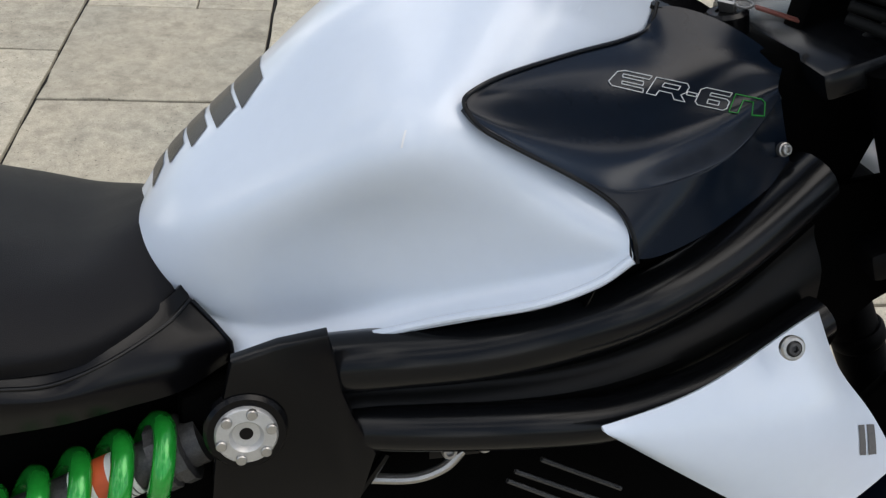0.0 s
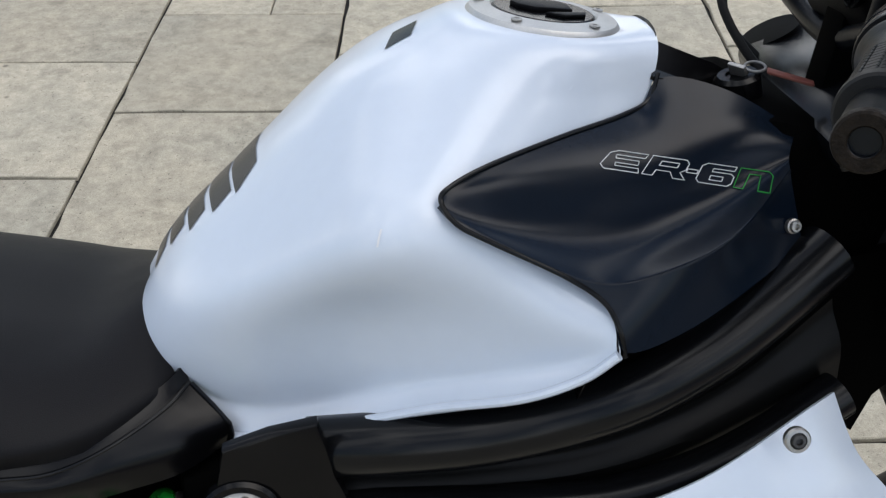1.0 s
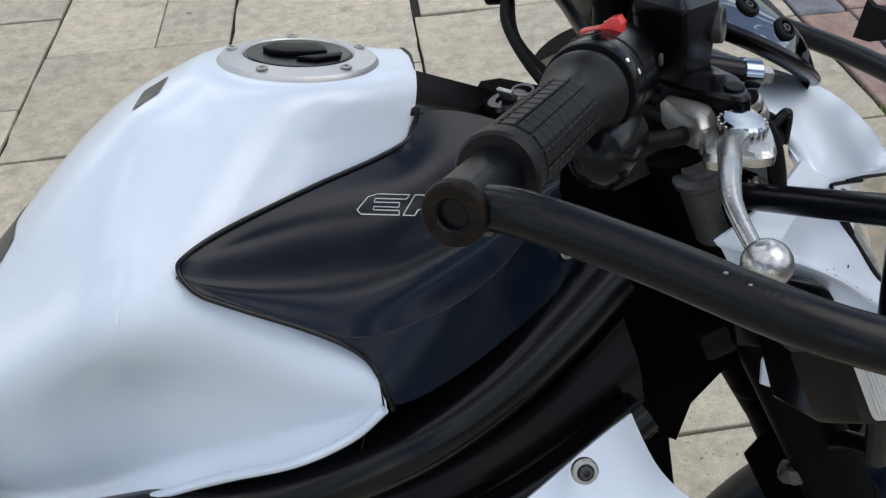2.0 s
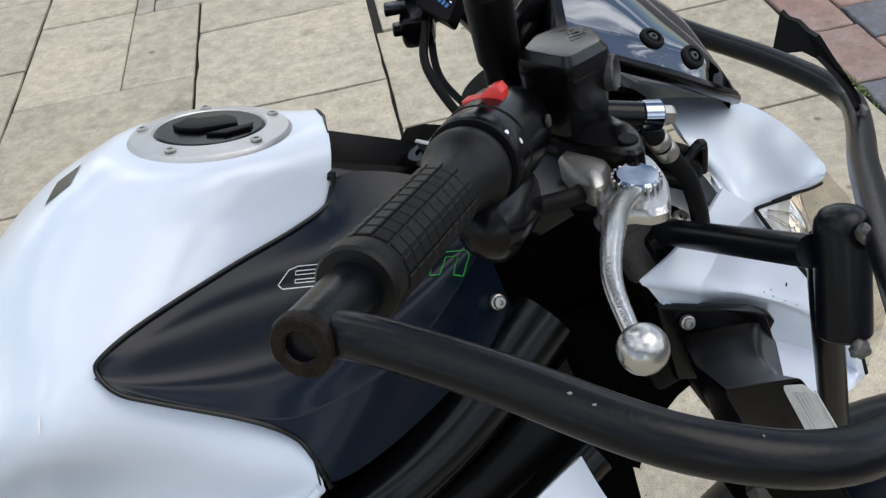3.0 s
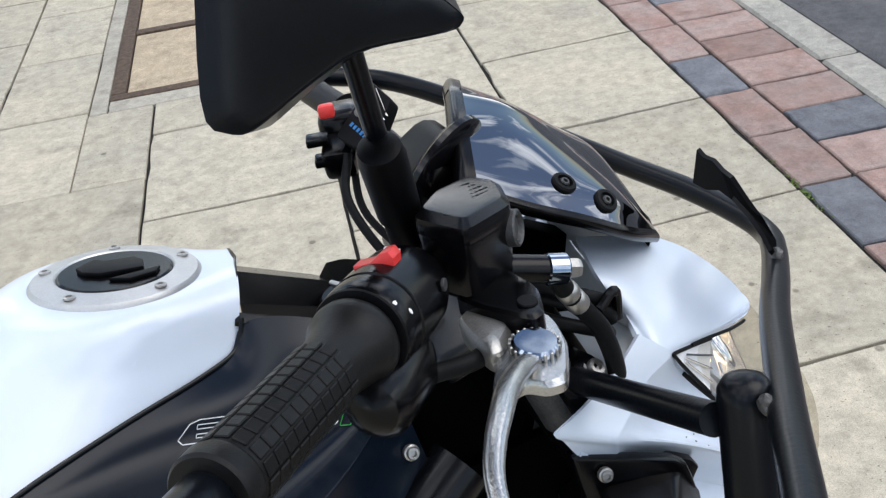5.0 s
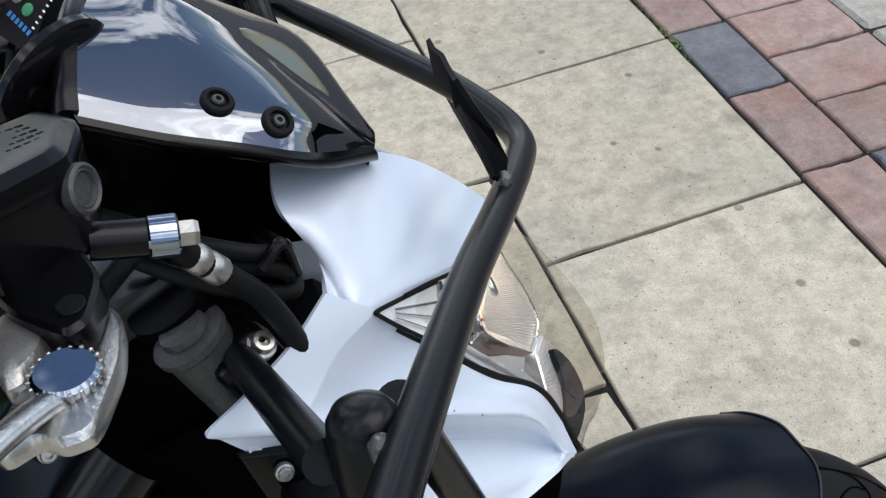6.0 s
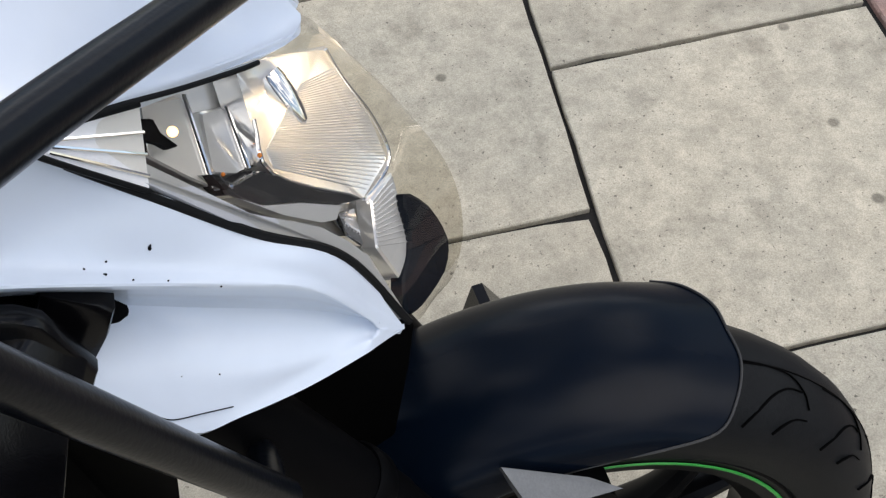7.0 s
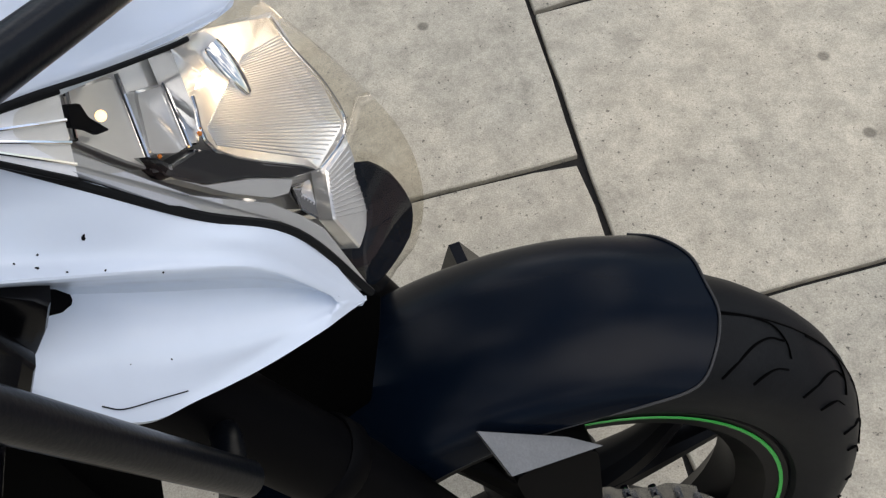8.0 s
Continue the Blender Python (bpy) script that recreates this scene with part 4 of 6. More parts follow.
screen = part("fly_screen", sheet([SCREEN_A, SCREEN_B, SCREEN_C, SCREEN_D], 6, 6, 0.004, (0, -.3, 1), SCREEN_MID), SMOKE, bike, "glossy mirror-black fly screen reflecting the sky")
lens = part("headlight_lens", sheet([LENS_A, LENS_B, LENS_C, LENS_D, LENS_E, LENS_F], 6, 6, 0, (.5, -.5, .5), TURNED), CLEAR, bike, "clear headlight lens")
lens.visible_shadow = False

# ---- front wheel, turned a little to the right ----
STEER = pose(0.005, -0.047, -0.004, 0, 0, -6.3) @ Matrix.Scale(1.011, 4)
AXLE = STEER @ axis_pose((0, 0, .300), (0, 1, 0), (1, 0, 0))
tyre_section = [(.216, -.042), (.222, -.052), (.245, -.0605), (.265, -.058), (.282, -.046), (.293, -.028), (.299, -.012), (.300, 0)]
tyre_section = tyre_section + [(r, -h) for r, h in tyre_section[-2::-1]]
tyre = part("front_tyre", lathe(tyre_section, AXLE, 72, closed=True), RUBBER, bike, "black front tyre with curved grooves")
part("mould_line", lathe([(.2982, -.0130), (.2997, -.0126), (.2997, -.0115), (.2982, -.0110)], AXLE, 96, closed=True), LEGM, tyre, "fine dark ring in the tread")
rim_section = [(.196, -.044), (.216, -.048), (.219, -.046), (.217, -.040), (.196, -.034), (.190, -.02), (.190, .02), (.196, .034), (.217, .040), (.219, .046), (.196, .044), (.176, .022), (.176, -.022)]
rim = part("front_rim", lathe(rim_section, AXLE, 72, closed=True), RIMBLACK, bike, "black cast rim")
part("rim_stripe", lathe([(.2075, -.0478), (.2105, -.0488), (.2110, -.0478), (.2075, -.0468)], AXLE, 72, closed=True), GREENLINE, rim, "green rim stripe")
FENDER = []
for k in range(8):
    row = []
    for y, dr, cut, back in ((-.080, -.043, 20, 12), (-.0815, -.036, 13, 6), (-.077, -.024, 5, 2), (-.059, -.009, 2, 0), (-.030, .002, 0, 0), (0, .004, 0, 0), (.030, .002, 0, 0), (.059, -.009, 2, 0), (.077, -.024, 5, 2), (.0815, -.036, 13, 6), (.080, -.043, 20, 12)):
        a = radians(-64 - back + (90.5 - cut + back) * k / 7)
        r = .313 + dr - (.030 * (1 - k / 7) if dr < -.03 else 0)
        row.append(STEER @ Vector((r * math.sin(a), y, .300 + r * math.cos(a))))
    FENDER.append(row)
fender = part("front_mudguard", sheet(FENDER, 4, 4, 0.003, (0, 0, 1)), GUARD, bike, "satin black front mudguard")
# Edge highlights are put into the lips by a lighter grey.
part("mudguard_lip", tube([Vector(p) + (STEER.to_3x3() @ Vector((-.0006, 0, .0013))) for p in FENDER[-1][0:9]], .0011, 8, 5), PAD, fender, "rounded front edge of the mudguard, paler for its highlight")
part("mudguard_lip", tube([row[0] for row in FENDER], .0009, 8, 4), PAD, fender, "rounded lower edge of the mudguard, paler for its highlight")
for side, y_top in ((-1, -.135), (1, .115)):
    low, knee, top = STEER @ Vector((-.02, side * .098, .30)), STEER @ Vector((-.150, side * .100, .63)), Vector((-.33, y_top, 1.03))
    leg = part("fork_leg", tube([low, low.lerp(knee, .5), knee], .0275, 24), LEGM, bike, "satin black lower fork leg")
    part("fork_tube", tube([knee.lerp(low, .08), top], .0285, 24), LEGM, bike, "black upper fork tube")
    part("fork_seal", lathe([(.0285, 0), (.031, .004), (.031, .018), (.029, .022)], axis_pose(knee, top - knee), 28), LEGM, leg, "black fork dust seal")
# ---- handlebar, controls and guard hoop ----
BDIR = Vector((.573, .811, -.119)).normalized()
BAR = Vector((-.553, -.426, 1.157))


def on_bar(s, dx=0, dz=0):
    fwd = Vector((BDIR.y, -BDIR.x, 0)).normalized()
    return BAR + BDIR * s + fwd * dx + BDIR.cross(fwd) * -dz


part("handlebar", tube([on_bar(0), on_bar(.25), on_bar(.30), (-.345, -.085, 1.085), (-.335, .00, 1.060), (-.325, .12, 1.075), (-.340, .20, 1.095), (-.372, .335, 1.115)], 0.0108), TUBE, bike, "black tubular handlebar")
bar_end = part("bar_end", lathe([(0, .0110), (.0054, .0110), (.0056, -.0024), (.0062, -.0030), (.0110, -.0030), (.0118, -.0012), (.0119, .0025), (.0116, .0040), (.0116, .0385), (.0108, .041)], axis_pose(on_bar(0), BDIR), 40), TUBE, bike, "scuffed black bar end")
part("worn_face", lathe([(.0058, -.0026), (.0064, -.0034), (.0106, -.0034), (.0116, -.0026), (.0121, -.0008), (.0121, .0014), (.0117, .0018), (.0064, -.0020)], axis_pose(on_bar(0), BDIR), 40, closed=True), SCUFF, bar_end, "brown scuffed end face")
part("end_screw", lathe([(.0046, .0108), (.0046, .0052), (.0041, .0046), (.0026, .0046), (.0023, .0080), (0, .0080)], axis_pose(on_bar(0), BDIR), 20), LEGM, bar_end, "recessed socket screw")
hoop = part("guard_hoop", tube([(-.546, -.417, 1.154), (-.532, -.434, 1.156), (-.500, -.462, 1.147), (-.455, -.503, 1.132), (-.405, -.512, 1.115), (-.352, -.475, 1.097), (-.275, -.352, 1.071), (-.208, -.246, 1.046), (-.160, -.177, 1.029), (-.118, -.114, 1.013), (-.097, -.074, 1.005), (-.094, -.034, 1.007), (-.102, .031, 1.011), (-.124, .110, 1.018), (-.157, .180, 1.035), (-.215, .265, 1.065), (-.280, .335, 1.093), (-.362, .350, 1.116)], .0083, 20, 8, 1.0, .0104), TUBE, bike, "black welded steel guard hoop round the bars")

def loft(rings, bm=None):
    """Closed rings of equal length joined into one body with ends."""
    bm = bm or bmesh.new()
    vr = [[bm.verts.new(p) for p in r] for r in rings]
    n = len(vr[0])
    for a, b in zip(vr, vr[1:]):
        for j in range(n):
            bm.faces.new((a[j], a[(j + 1) % n], b[(j + 1) % n], b[j]))
    bm.faces.new(vr[0])
    bm.faces.new(vr[-1])
    bmesh.ops.recalc_face_normals(bm, faces=bm.faces)
    return bm


def ring(points, n=4):
    """A closed smooth loop through the points."""
    pts = [Vector(p) for p in points]
    out = []
    for i in range(len(pts)):
        a, b, c, d = pts[i - 1], pts[i], pts[(i + 1) % len(pts)], pts[(i + 2) % len(pts)]
        for k in range(n):
            t = k / n
            out.append(0.5 * ((2 * b) + (c - a) * t + (2 * a - 5 * b + 4 * c - d) * t * t + (3 * b - a - 3 * c + d) * t ** 3))
    return out


def toward(points, k, shift=(0, 0, 0)):
    c = sum((Vector(p) for p in points), Vector()) / len(points)
    return [c + (Vector(p) - c) * k + Vector(shift) for p in points]


def corner_ring(points, r=0.2, n=3):
    """A closed loop with straight sides and rounded corners."""
    pts = [Vector(p) for p in points]
    out = []
    for i, p in enumerate(pts):
        a, b = p.lerp(pts[i - 1], r), p.lerp(pts[(i + 1) % len(pts)], r)
        for k in range(n + 1):
            t = k / n
            out.append(a * (1 - t) ** 2 + p * 2 * t * (1 - t) + b * t * t)
    return out


# ---- handlebar controls ----
GM = axis_pose(on_bar(0), BDIR)
grip = part("throttle_grip", lathe([(.0118, .0405), (.0160, .0410), (.0172, .0425), (.0174, .0500), (.0166, .0520), (.0157, .0530), (.0157, .1360), (.0162, .1440), (.0172, .1520), (.0192, .1580), (.0214, .1625), (.0220, .1665), (.0216, .1705), (.0200, .1735), (.0165, .1750)], GM, 48), GRIP, bike, "ribbed black heated throttle grip")
for k in range(10):
    for j in range(14):
        m = GM @ pose(0, 0, .0585 + k * .0080, 0, 0, 360 * j / 14) @ pose(.0158, 0, 0)
        part("grip_pad", block((.0014, .0062, .0071), m, .0005, 1), GRIP, grip)
FWD = Vector((BDIR.y, -BDIR.x, 0)).normalized()
switch = part("switch_housing", lathe([(.0165, .1765), (.0232, .1775), (.0243, .1800), (.0246, .1860), (.0246, .1925), (.0238, .1930), (.0238, .1945), (.0250, .1950), (.0252, .2180), (.0246, .2330), (.0222, .2420), (.0120, .2460)], GM, 44), PLASTIC, bike, "black switch housing")
part("guide_ring", lathe([(.0200, .1742), (.0236, .1746), (.0240, .1762), (.0200, .1768)], GM, 44), MATT, switch)
part("housing_screw", lathe([(.0034, 0), (.0034, .0012), (.0026, .0016), (0, .0010)], axis_pose(on_bar(.226, .0250, .006), FWD), 16), DARKCAST, switch)
part("throttle_housing", loft([[on_bar(s_, cx + hx * math.cos(a), cz + hz * math.sin(a)) for a in (2 * math.pi * k / 20 for k in range(20))]
    for s_, cx, cz, hx, hz in ((.150, .010, -.026, .005, .005), (.154, .010, -.026, .013, .013), (.164, .009, -.028, .017, .018), (.200, .008, -.028, .018, .018), (.216, .006, -.026, .014, .014), (.220, .005, -.024, .006, .006))]), PLASTIC, switch, "black throttle cable housing under the grip")
part("stop_switch", prism([(-.0105, .003), (.0110, .003), (.0115, -.0050), (.0090, -.0085), (.0045, -.0075), (-.0010, -.0030), (-.0105, -.0012)], .0115, axis_pose(on_bar(.2060, -.002, .0225), BDIR, FWD), .0012), RED, switch, "red engine stop switch")
for dx, dz, w_ in ((-.003, 0, .0012), (.0, .0022, .0010), (.003, 0, .0012)):
    part("switch_mark", block((w_, .0040 - abs(dx) * .4, .0004), axis_pose(on_bar(.2245 + dz, dx + .002, .0253), (0, 0, 1), FWD), .0001, 1), DECAL, switch, "white switch mark")
part("throttle_cable", tube([on_bar(.205, .018, -.034), on_bar(.24, .040, -.035), (-.33, -.13, 1.06), (-.34, -.05, 1.0)], .005), RUBBER, bike, "black throttle cable")


# brake fluid reservoir, lever and hose
LR = corner_ring(LID, .16)
DN = Vector((-.03, .04, -1)).normalized()
reservoir = part("brake_reservoir", loft([toward(LR, .80, DN * .046), toward(LR, .90, DN * .042), toward(LR, .95, DN * .016), toward(LR, .97, DN * .0115), toward(LR, .97, DN * .010)]), PLASTIC, bike, "black brake fluid reservoir", 30)
lid = part("lid", loft([toward(LR, .965, DN * .0105), toward(LR, .975, DN * .009), toward(LR, .985, DN * .0035), toward(LR, .97, DN * .0008), toward(LR, .80, DN * -.0030), toward(LR, .70, DN * -.0034)]), PLASTIC, reservoir, "black lid with rows of moulded writing", 20)
LN = Vector((.187, -.007, .98)).normalized()
LC = sum((Vector(p) for p in LID), Vector()) / len(LID)
LU = (Vector(LID[3]) - Vector(LID[0])).normalized()
LV = LN.cross(LU)
for k in range(5):
    for j in range(6):
        c = LC + LU * (.0046 * (j - 1.6)) + LV * (.0042 * (k - 1.7)) - DN * .0030
        part("text_bar", block((.0036, .0016, .0012), axis_pose(c, LN, LU), .0002, 1), LEGM, lid)
part("lid_dimple", lathe([(.0036, 0), (.0036, .0006), (.003, .0007), (0, .0005)], axis_pose(Vector((-.3855, -.2275, 1.1596)), LN), 20), RUBBER, lid)
part("sight_glass", lathe([(.0105, -.006), (.0105, .0025), (.0092, .0034), (.0082, .0022), (.0074, .0026), (.0066, .0008), (0, .0008)], axis_pose((-.3465, -.2110, 1.134), (.80, -.58, .05)), 28), DARKCAST, reservoir, "round sight glass")
CC = corner_ring(CLAMP, .25)
part("clamp_cover", loft([toward(CC, 1.0, (0, 0, -.010)), CC, toward(CC, .9, (0, 0, .002))]), PLASTIC, reservoir, "black cover over the lever clamp")
part("screw", lathe([(.0055, 0), (.0055, .002), (.005, .0026), (0, .0026)], axis_pose(Vector((-.3625, -.2620, 1.1142)), (.05, -.15, 1)), 20), MATT, reservoir)
PR = corner_ring(PERCH, .3)
perch = part("perch", loft([toward(PR, .7, (0, 0, -.014)), toward(PR, .95, (0, 0, -.010)), PR, toward(PR, .82, (0, 0, .004)), toward(PR, .5, (0, 0, .005))]), CAST, bike, "cast alloy lever perch", 40)
part("perch_nut", lathe([(.0065, 0), (.0065, .006), (.005, .008), (0, .008)], axis_pose(Vector(PERCH[4]) + Vector((0, 0, -.010)), (-.3, -1, .2)), 6), STEEL, perch, "hexagon nut", 20)
LEV = [(-.368, -.284, 1.097), (-.383, -.303, 1.106), (-.399, -.328, 1.114), (-.411, -.351, 1.118), (-.421, -.370, 1.118), (-.429, -.390, 1.116), (-.4345, -.418, 1.1115)]
lever = part("brake_lever", tube(LEV, .0072, 20, 8, .62, .0036), ALLOY, bike, "polished alloy brake lever")
part("lever_ball", ball((-.4345, -.426, 1.1105), .0100), ALLOY, lever, "polished ball end of the lever")
HR = corner_ring(HEAD, .3)
part("lever_head", loft([toward(HR, .85, (0, 0, -.007)), toward(HR, .97, (0, 0, -.006)), toward(HR, 1.0, (0, 0, -.001)), toward(HR, .93, (0, 0, .002)), toward(HR, .6, (0, 0, .003))]), ALLOY, lever, "thick alloy head of the lever", 40)
knob = part("adjuster_knob", lathe([(.0115, 0), (.0120, .001), (.0120, .0035), (.0105, .0050), (0, .0052)], axis_pose((-.3705, -.2875, 1.1035), (.1, -.15, 1)), 40), CHROME, lever, "polished adjuster disc")
for k in range(20):
    a = 2 * math.pi * k / 20
    part("notch", block((.0016, .0016, .004), pose(-.3705 + .0122 * math.cos(a), -.2875 + .0122 * math.sin(a), 1.1055 + .0016 * math.sin(a) - .001 * math.cos(a), 0, 0, math.degrees(a)), .0004, 1), STEEL, knob)
banjo = part("banjo_union", tube([(-.352, -.205, 1.108), (-.326, -.206, 1.100)], .0085, 20), PLASTIC, bike, "black brake hose union")
part("banjo_collar", lathe([(.0085, 0), (.0095, .001), (.0095, .012), (.0085, .013)], axis_pose((-.330, -.206, 1.101), (1, -.05, -.25)), 28), CHROME, banjo, "bright banjo collar")
part("banjo_bolt", lathe([(.0062, 0), (.0062, .007), (.0052, .009), (0, .009)], axis_pose((-.318, -.2066, 1.098), (1, -.05, -.25)), 6), STEEL, banjo, "hexagon banjo bolt", 20)
hose = part("brake_hose", tube([(-.322, -.198, 1.092), (-.315, -.195, 1.078), (-.304, -.190, 1.060), (-.290, -.185, 1.035), (-.280, -.175, .99), (-.285, -.16, .93)], .0062, 16), RUBBER, bike, "black brake hose")
part("hose_ferrule", lathe([(.0058, 0), (.0072, .002), (.0072, .008), (.006, .010), (.0072, .012), (.0072, .020), (.0062, .022)], axis_pose((-.316, -.195, 1.080), (.55, .25, -.9)), 20), STEEL, hose, "crimped steel ferrule")
for k, (dx, dz) in enumerate(((0, 0), (.006, -.012), (-.004, -.022))):
    part("cable", tube([(-.36, -.10, 1.075 + dz), (-.315 + dx, -.15, 1.062 + dz), (-.285 + dx, -.165, 1.050 + dz), (-.268, -.14, 1.030 + dz), (-.27, -.06, 1.0)], .0046, 12), RUBBER, bike, "black control cable")
part("cable_clip", tube([(-.286, -.172, 1.045), (-.272, -.168, 1.052), (-.268, -.160, 1.028)], .0035, 10), PLASTIC, bike, "bent black cable guide")
fork_cap = part("fork_cap", lathe([(.0185, -.05), (.0185, -.006), (.0205, -.004), (.0205, 0), (.017, .002), (.0135, .002), (.0125, .006), (0, .006)], axis_pose((-.330, -.165, 1.020), (-.35, 0, 1)), 32), DARKCAST, bike, "dull black fork top cap")
socket_bolt((-.298, -.182, 1.010), (.35, -.55, .75), .0062, bike, "clamp_bolt")
part("clamp_block", block((.035, .03, .035), pose(-.308, -.170, .996, 0, -20, 20), .006), PLASTIC, bike, "black clamp on the fork")
part("top_yoke", block((.07, .24, .024), pose(-.340, -.012, 1.018, 0, -20, -6), .006), BLACK, bike, "black top yoke")
part("bottom_yoke", block((.07, .24, .03), pose(-.265, -.02, .86, 0, -20, -6), .008), MATT, bike, "black bottom yoke")

# mirror on its stem
stem = part("mirror_stem", tube([(-.399, -.178, 1.14), (-.410, -.208, 1.20), (-.421, -.240, 1.262)], .0058), TUBE, bike, "black mirror stem")
part("stem_boot", lathe([(.0105, -.075), (.0105, -.012), (.0125, -.010), (.0130, .036), (.0115, .044), (.0068, .047)], axis_pose((-.405, -.196, 1.163), (-.013, -.038, .066)), 28), MATT, stem, "rubber boot of the mirror stem")
MN, MF = corner_ring(MIR_N, .3), corner_ring(MIR_F, .3)
mirror = part("rear_view_mirror", loft([toward(MN, .80, (0, -.004, 0)), toward(MN, .93, (0, -.0025, 0)), toward(MN, .985, (0, 0, 0)), MN, [a.lerp(b, .5) for a, b in zip(MN, MF)], MF, toward(MF, .9, (0, .004, 0))]), SHELL, bike, "black plastic rear view mirror housing", 50)

# guard post, strut and stay with welds
post = part("guard_post", lathe([(0, -.001), (.012, -.001), (.0138, .001), (.0140, .004), (.0140, .057), (.0130, .063), (.0100, .0675), (.005, .0695), (0, .070)], axis_pose((-.288, -.341, 1.012), (.07, .16, .98)), 32), TUBE, bike, "short welded black post")
part("guard_strut", tube([(-.311, -.175, 1.003), (-.300, -.33, 1.06)], .0088), TUBE, bike, "black strut from the yoke to the post")
stay = part("guard_stay", tube([(-.260, -.282, 1.030), (-.240, -.257, .95), (-.191, -.2, .762)], .0100), TUBE, bike, "black stay running down to the fork")
part("stay_lug", tube([(-.195, -.205, .775), (-.200, -.16, .750), (-.215, -.13, .715)], .0085), TUBE, stay, "black lug bolted to the fork")


def weld(centre, r, parent, seed):
    b = bmesh.new()
    bmesh.ops.create_icosphere(b, subdivisions=3, radius=r)
    for v in b.verts:
        v.co += v.normal * r * .35 * noise.noise(v.co / r * 1.7 + Vector((seed, 0, 0)))
        v.co += Vector(centre)
    return part("weld", b, WELD, parent, "rough bare weld bead")


weld((-.283, -.350, 1.074), .0050, post, 1.3)
weld((-.290, -.356, 1.012), .0050, post, 4.1)
weld((-.541, -.418, 1.149), .0060, hoop, 7.7)
weld((-.298, -.322, 1.055), .0055, post, 9.2)
weld((-.218, -.130, .695), .011, stay, 2.2)
TB = [Vector(p) for p in ((-.138, -.049, 1.079), (-.1395, -.060, 1.0765), (-.140, -.074, 1.0775), (-.143, -.090, 1.0750), (-.147, -.108, 1.0760), (-.142, -.118, 1.0600), (-.138, -.127, 1.0480), (-.1385, -.143, 1.0360), (-.148, -.158, 1.033), (-.156, -.164, 1.042), (-.155, -.154, 1.050), (-.154, -.138, 1.058), (-.150, -.113, 1.062), (-.140, -.080, 1.0560), (-.133, -.050, 1.0450), (-.127, -.020, 1.040))]
tab = part("guard_tab", loft([TB, [p + Vector((.0025, -.0008, .0015)) for p in TB]]), MATT, hoop, "torn black steel tab welded to the hoop", 20)
weld((-.147, -.160, 1.036), .0045, tab, 3.4)
part("left_grip", lathe([(.0, 0), (.0145, .001), (.0145, .115), (.022, .12)], axis_pose((-.374, .338, 1.116), (.22, -.96, -.15)), 28), GRIP, bike, "black left grip")
left_switch = part("left_switch", block((.040, .050, .045), pose(-.362, .185, 1.098, 0, 0, -14), .01, 3), PLASTIC, bike, "black left switch housing")
part("clutch_perch", block((.03, .035, .03), pose(-.375, .150, 1.085, 20, 0, -20), .006), PLASTIC, bike, "black clutch lever clamp")
part("left_button", block((.014, .012, .012), pose(-.381, .135, 1.131, 0, 0, -14), .003), RED, left_switch, "red button")
part("left_choke_tab", block((.020, .016, .008), pose(-.392, .150, 1.104, 10, 0, -14), .002), PLASTIC, left_switch)
part("left_choke_tab", block((.020, .016, .008), pose(-.389, .145, 1.086, 10, 0, -14), .002), PLASTIC, left_switch)
CQ = corner_ring(CTRL, .10)
CN = Vector((-.45, -.55, .70)).normalized()
ctrl = part("grip_heater_control", loft([[p - CN * .016 for p in CQ], [p - CN * .0015 for p in CQ], toward(CQ, .96)]), MATT, bike, "black grip heater control with buttons", 30)
for k in range(3):
    part("button", lathe([(.0046, 0), (.0046, .0012), (.0040, .0016), (0, .0016)], axis_pose(CTRL_MARKS[k], CN), 18), KEYGREEN if k == 2 else GREYDECAL, ctrl)
for k in range(6):
    part("print_bar", block((.0030, .0040, .0004), axis_pose(Vector(CTRL_MARKS[3]).lerp(Vector(CTRL_MARKS[4]), (k + .5) / 6) + CN * .0004, CN, Vector(CTRL_MARKS[4]) - Vector(CTRL_MARKS[3])), .0001, 1), BLUE, ctrl)
for k in range(6):
    part("level_mark", block((.0026, .0012, .0004), axis_pose(Vector(CTRL_MARKS[5]).lerp(Vector(CTRL_MARKS[6]), k / 5) + CN * .0004, CN, Vector(CTRL_MARKS[4]) - Vector(CTRL_MARKS[3])), .0001, 1), DECAL, ctrl)
part("level_line", tube([Vector(CTRL_MARKS[6]) + CN * .0002, Vector(CTRL_MARKS[7]) + CN * .0002], .0004, 6), STEEL, ctrl)
part("loom", tube([(-.372, .13, 1.09), (-.385, .10, 1.06), (-.37, .05, 1.02), (-.345, .0, 1.0)], .004), RUBBER, bike, "black wiring loom")
part("loom", tube([(-.365, .15, 1.08), (-.37, .12, 1.04), (-.35, .06, 1.01)], .0035), RUBBER, bike)

FAR = (Vector((-.36, -.034, 0)), Vector((math.sin(radians(9)), math.cos(radians(9)), 0)))


def across(p):
    """The point on the far side of the steering."""
    p = Vector(p)
    return p - 2 * (p - FAR[0]).dot(FAR[1]) * FAR[1]


part("guard_post", tube([across((-.288, -.341, 1.012)), across((-.284, -.332, 1.066))], .0135), TUBE, bike, "short welded black post")
part("guard_strut", tube([across((-.311, -.175, 1.003)), across((-.300, -.33, 1.06))], .0088), TUBE, bike, "black strut from the yoke to the post")
part("guard_stay", tube([across(p) for p in ((-.268, -.300, 1.056), (-.262, -.285, 1.030), (-.240, -.257, .95), (-.191, -.2, .762))], .0100), TUBE, bike, "black stay running down to the fork")

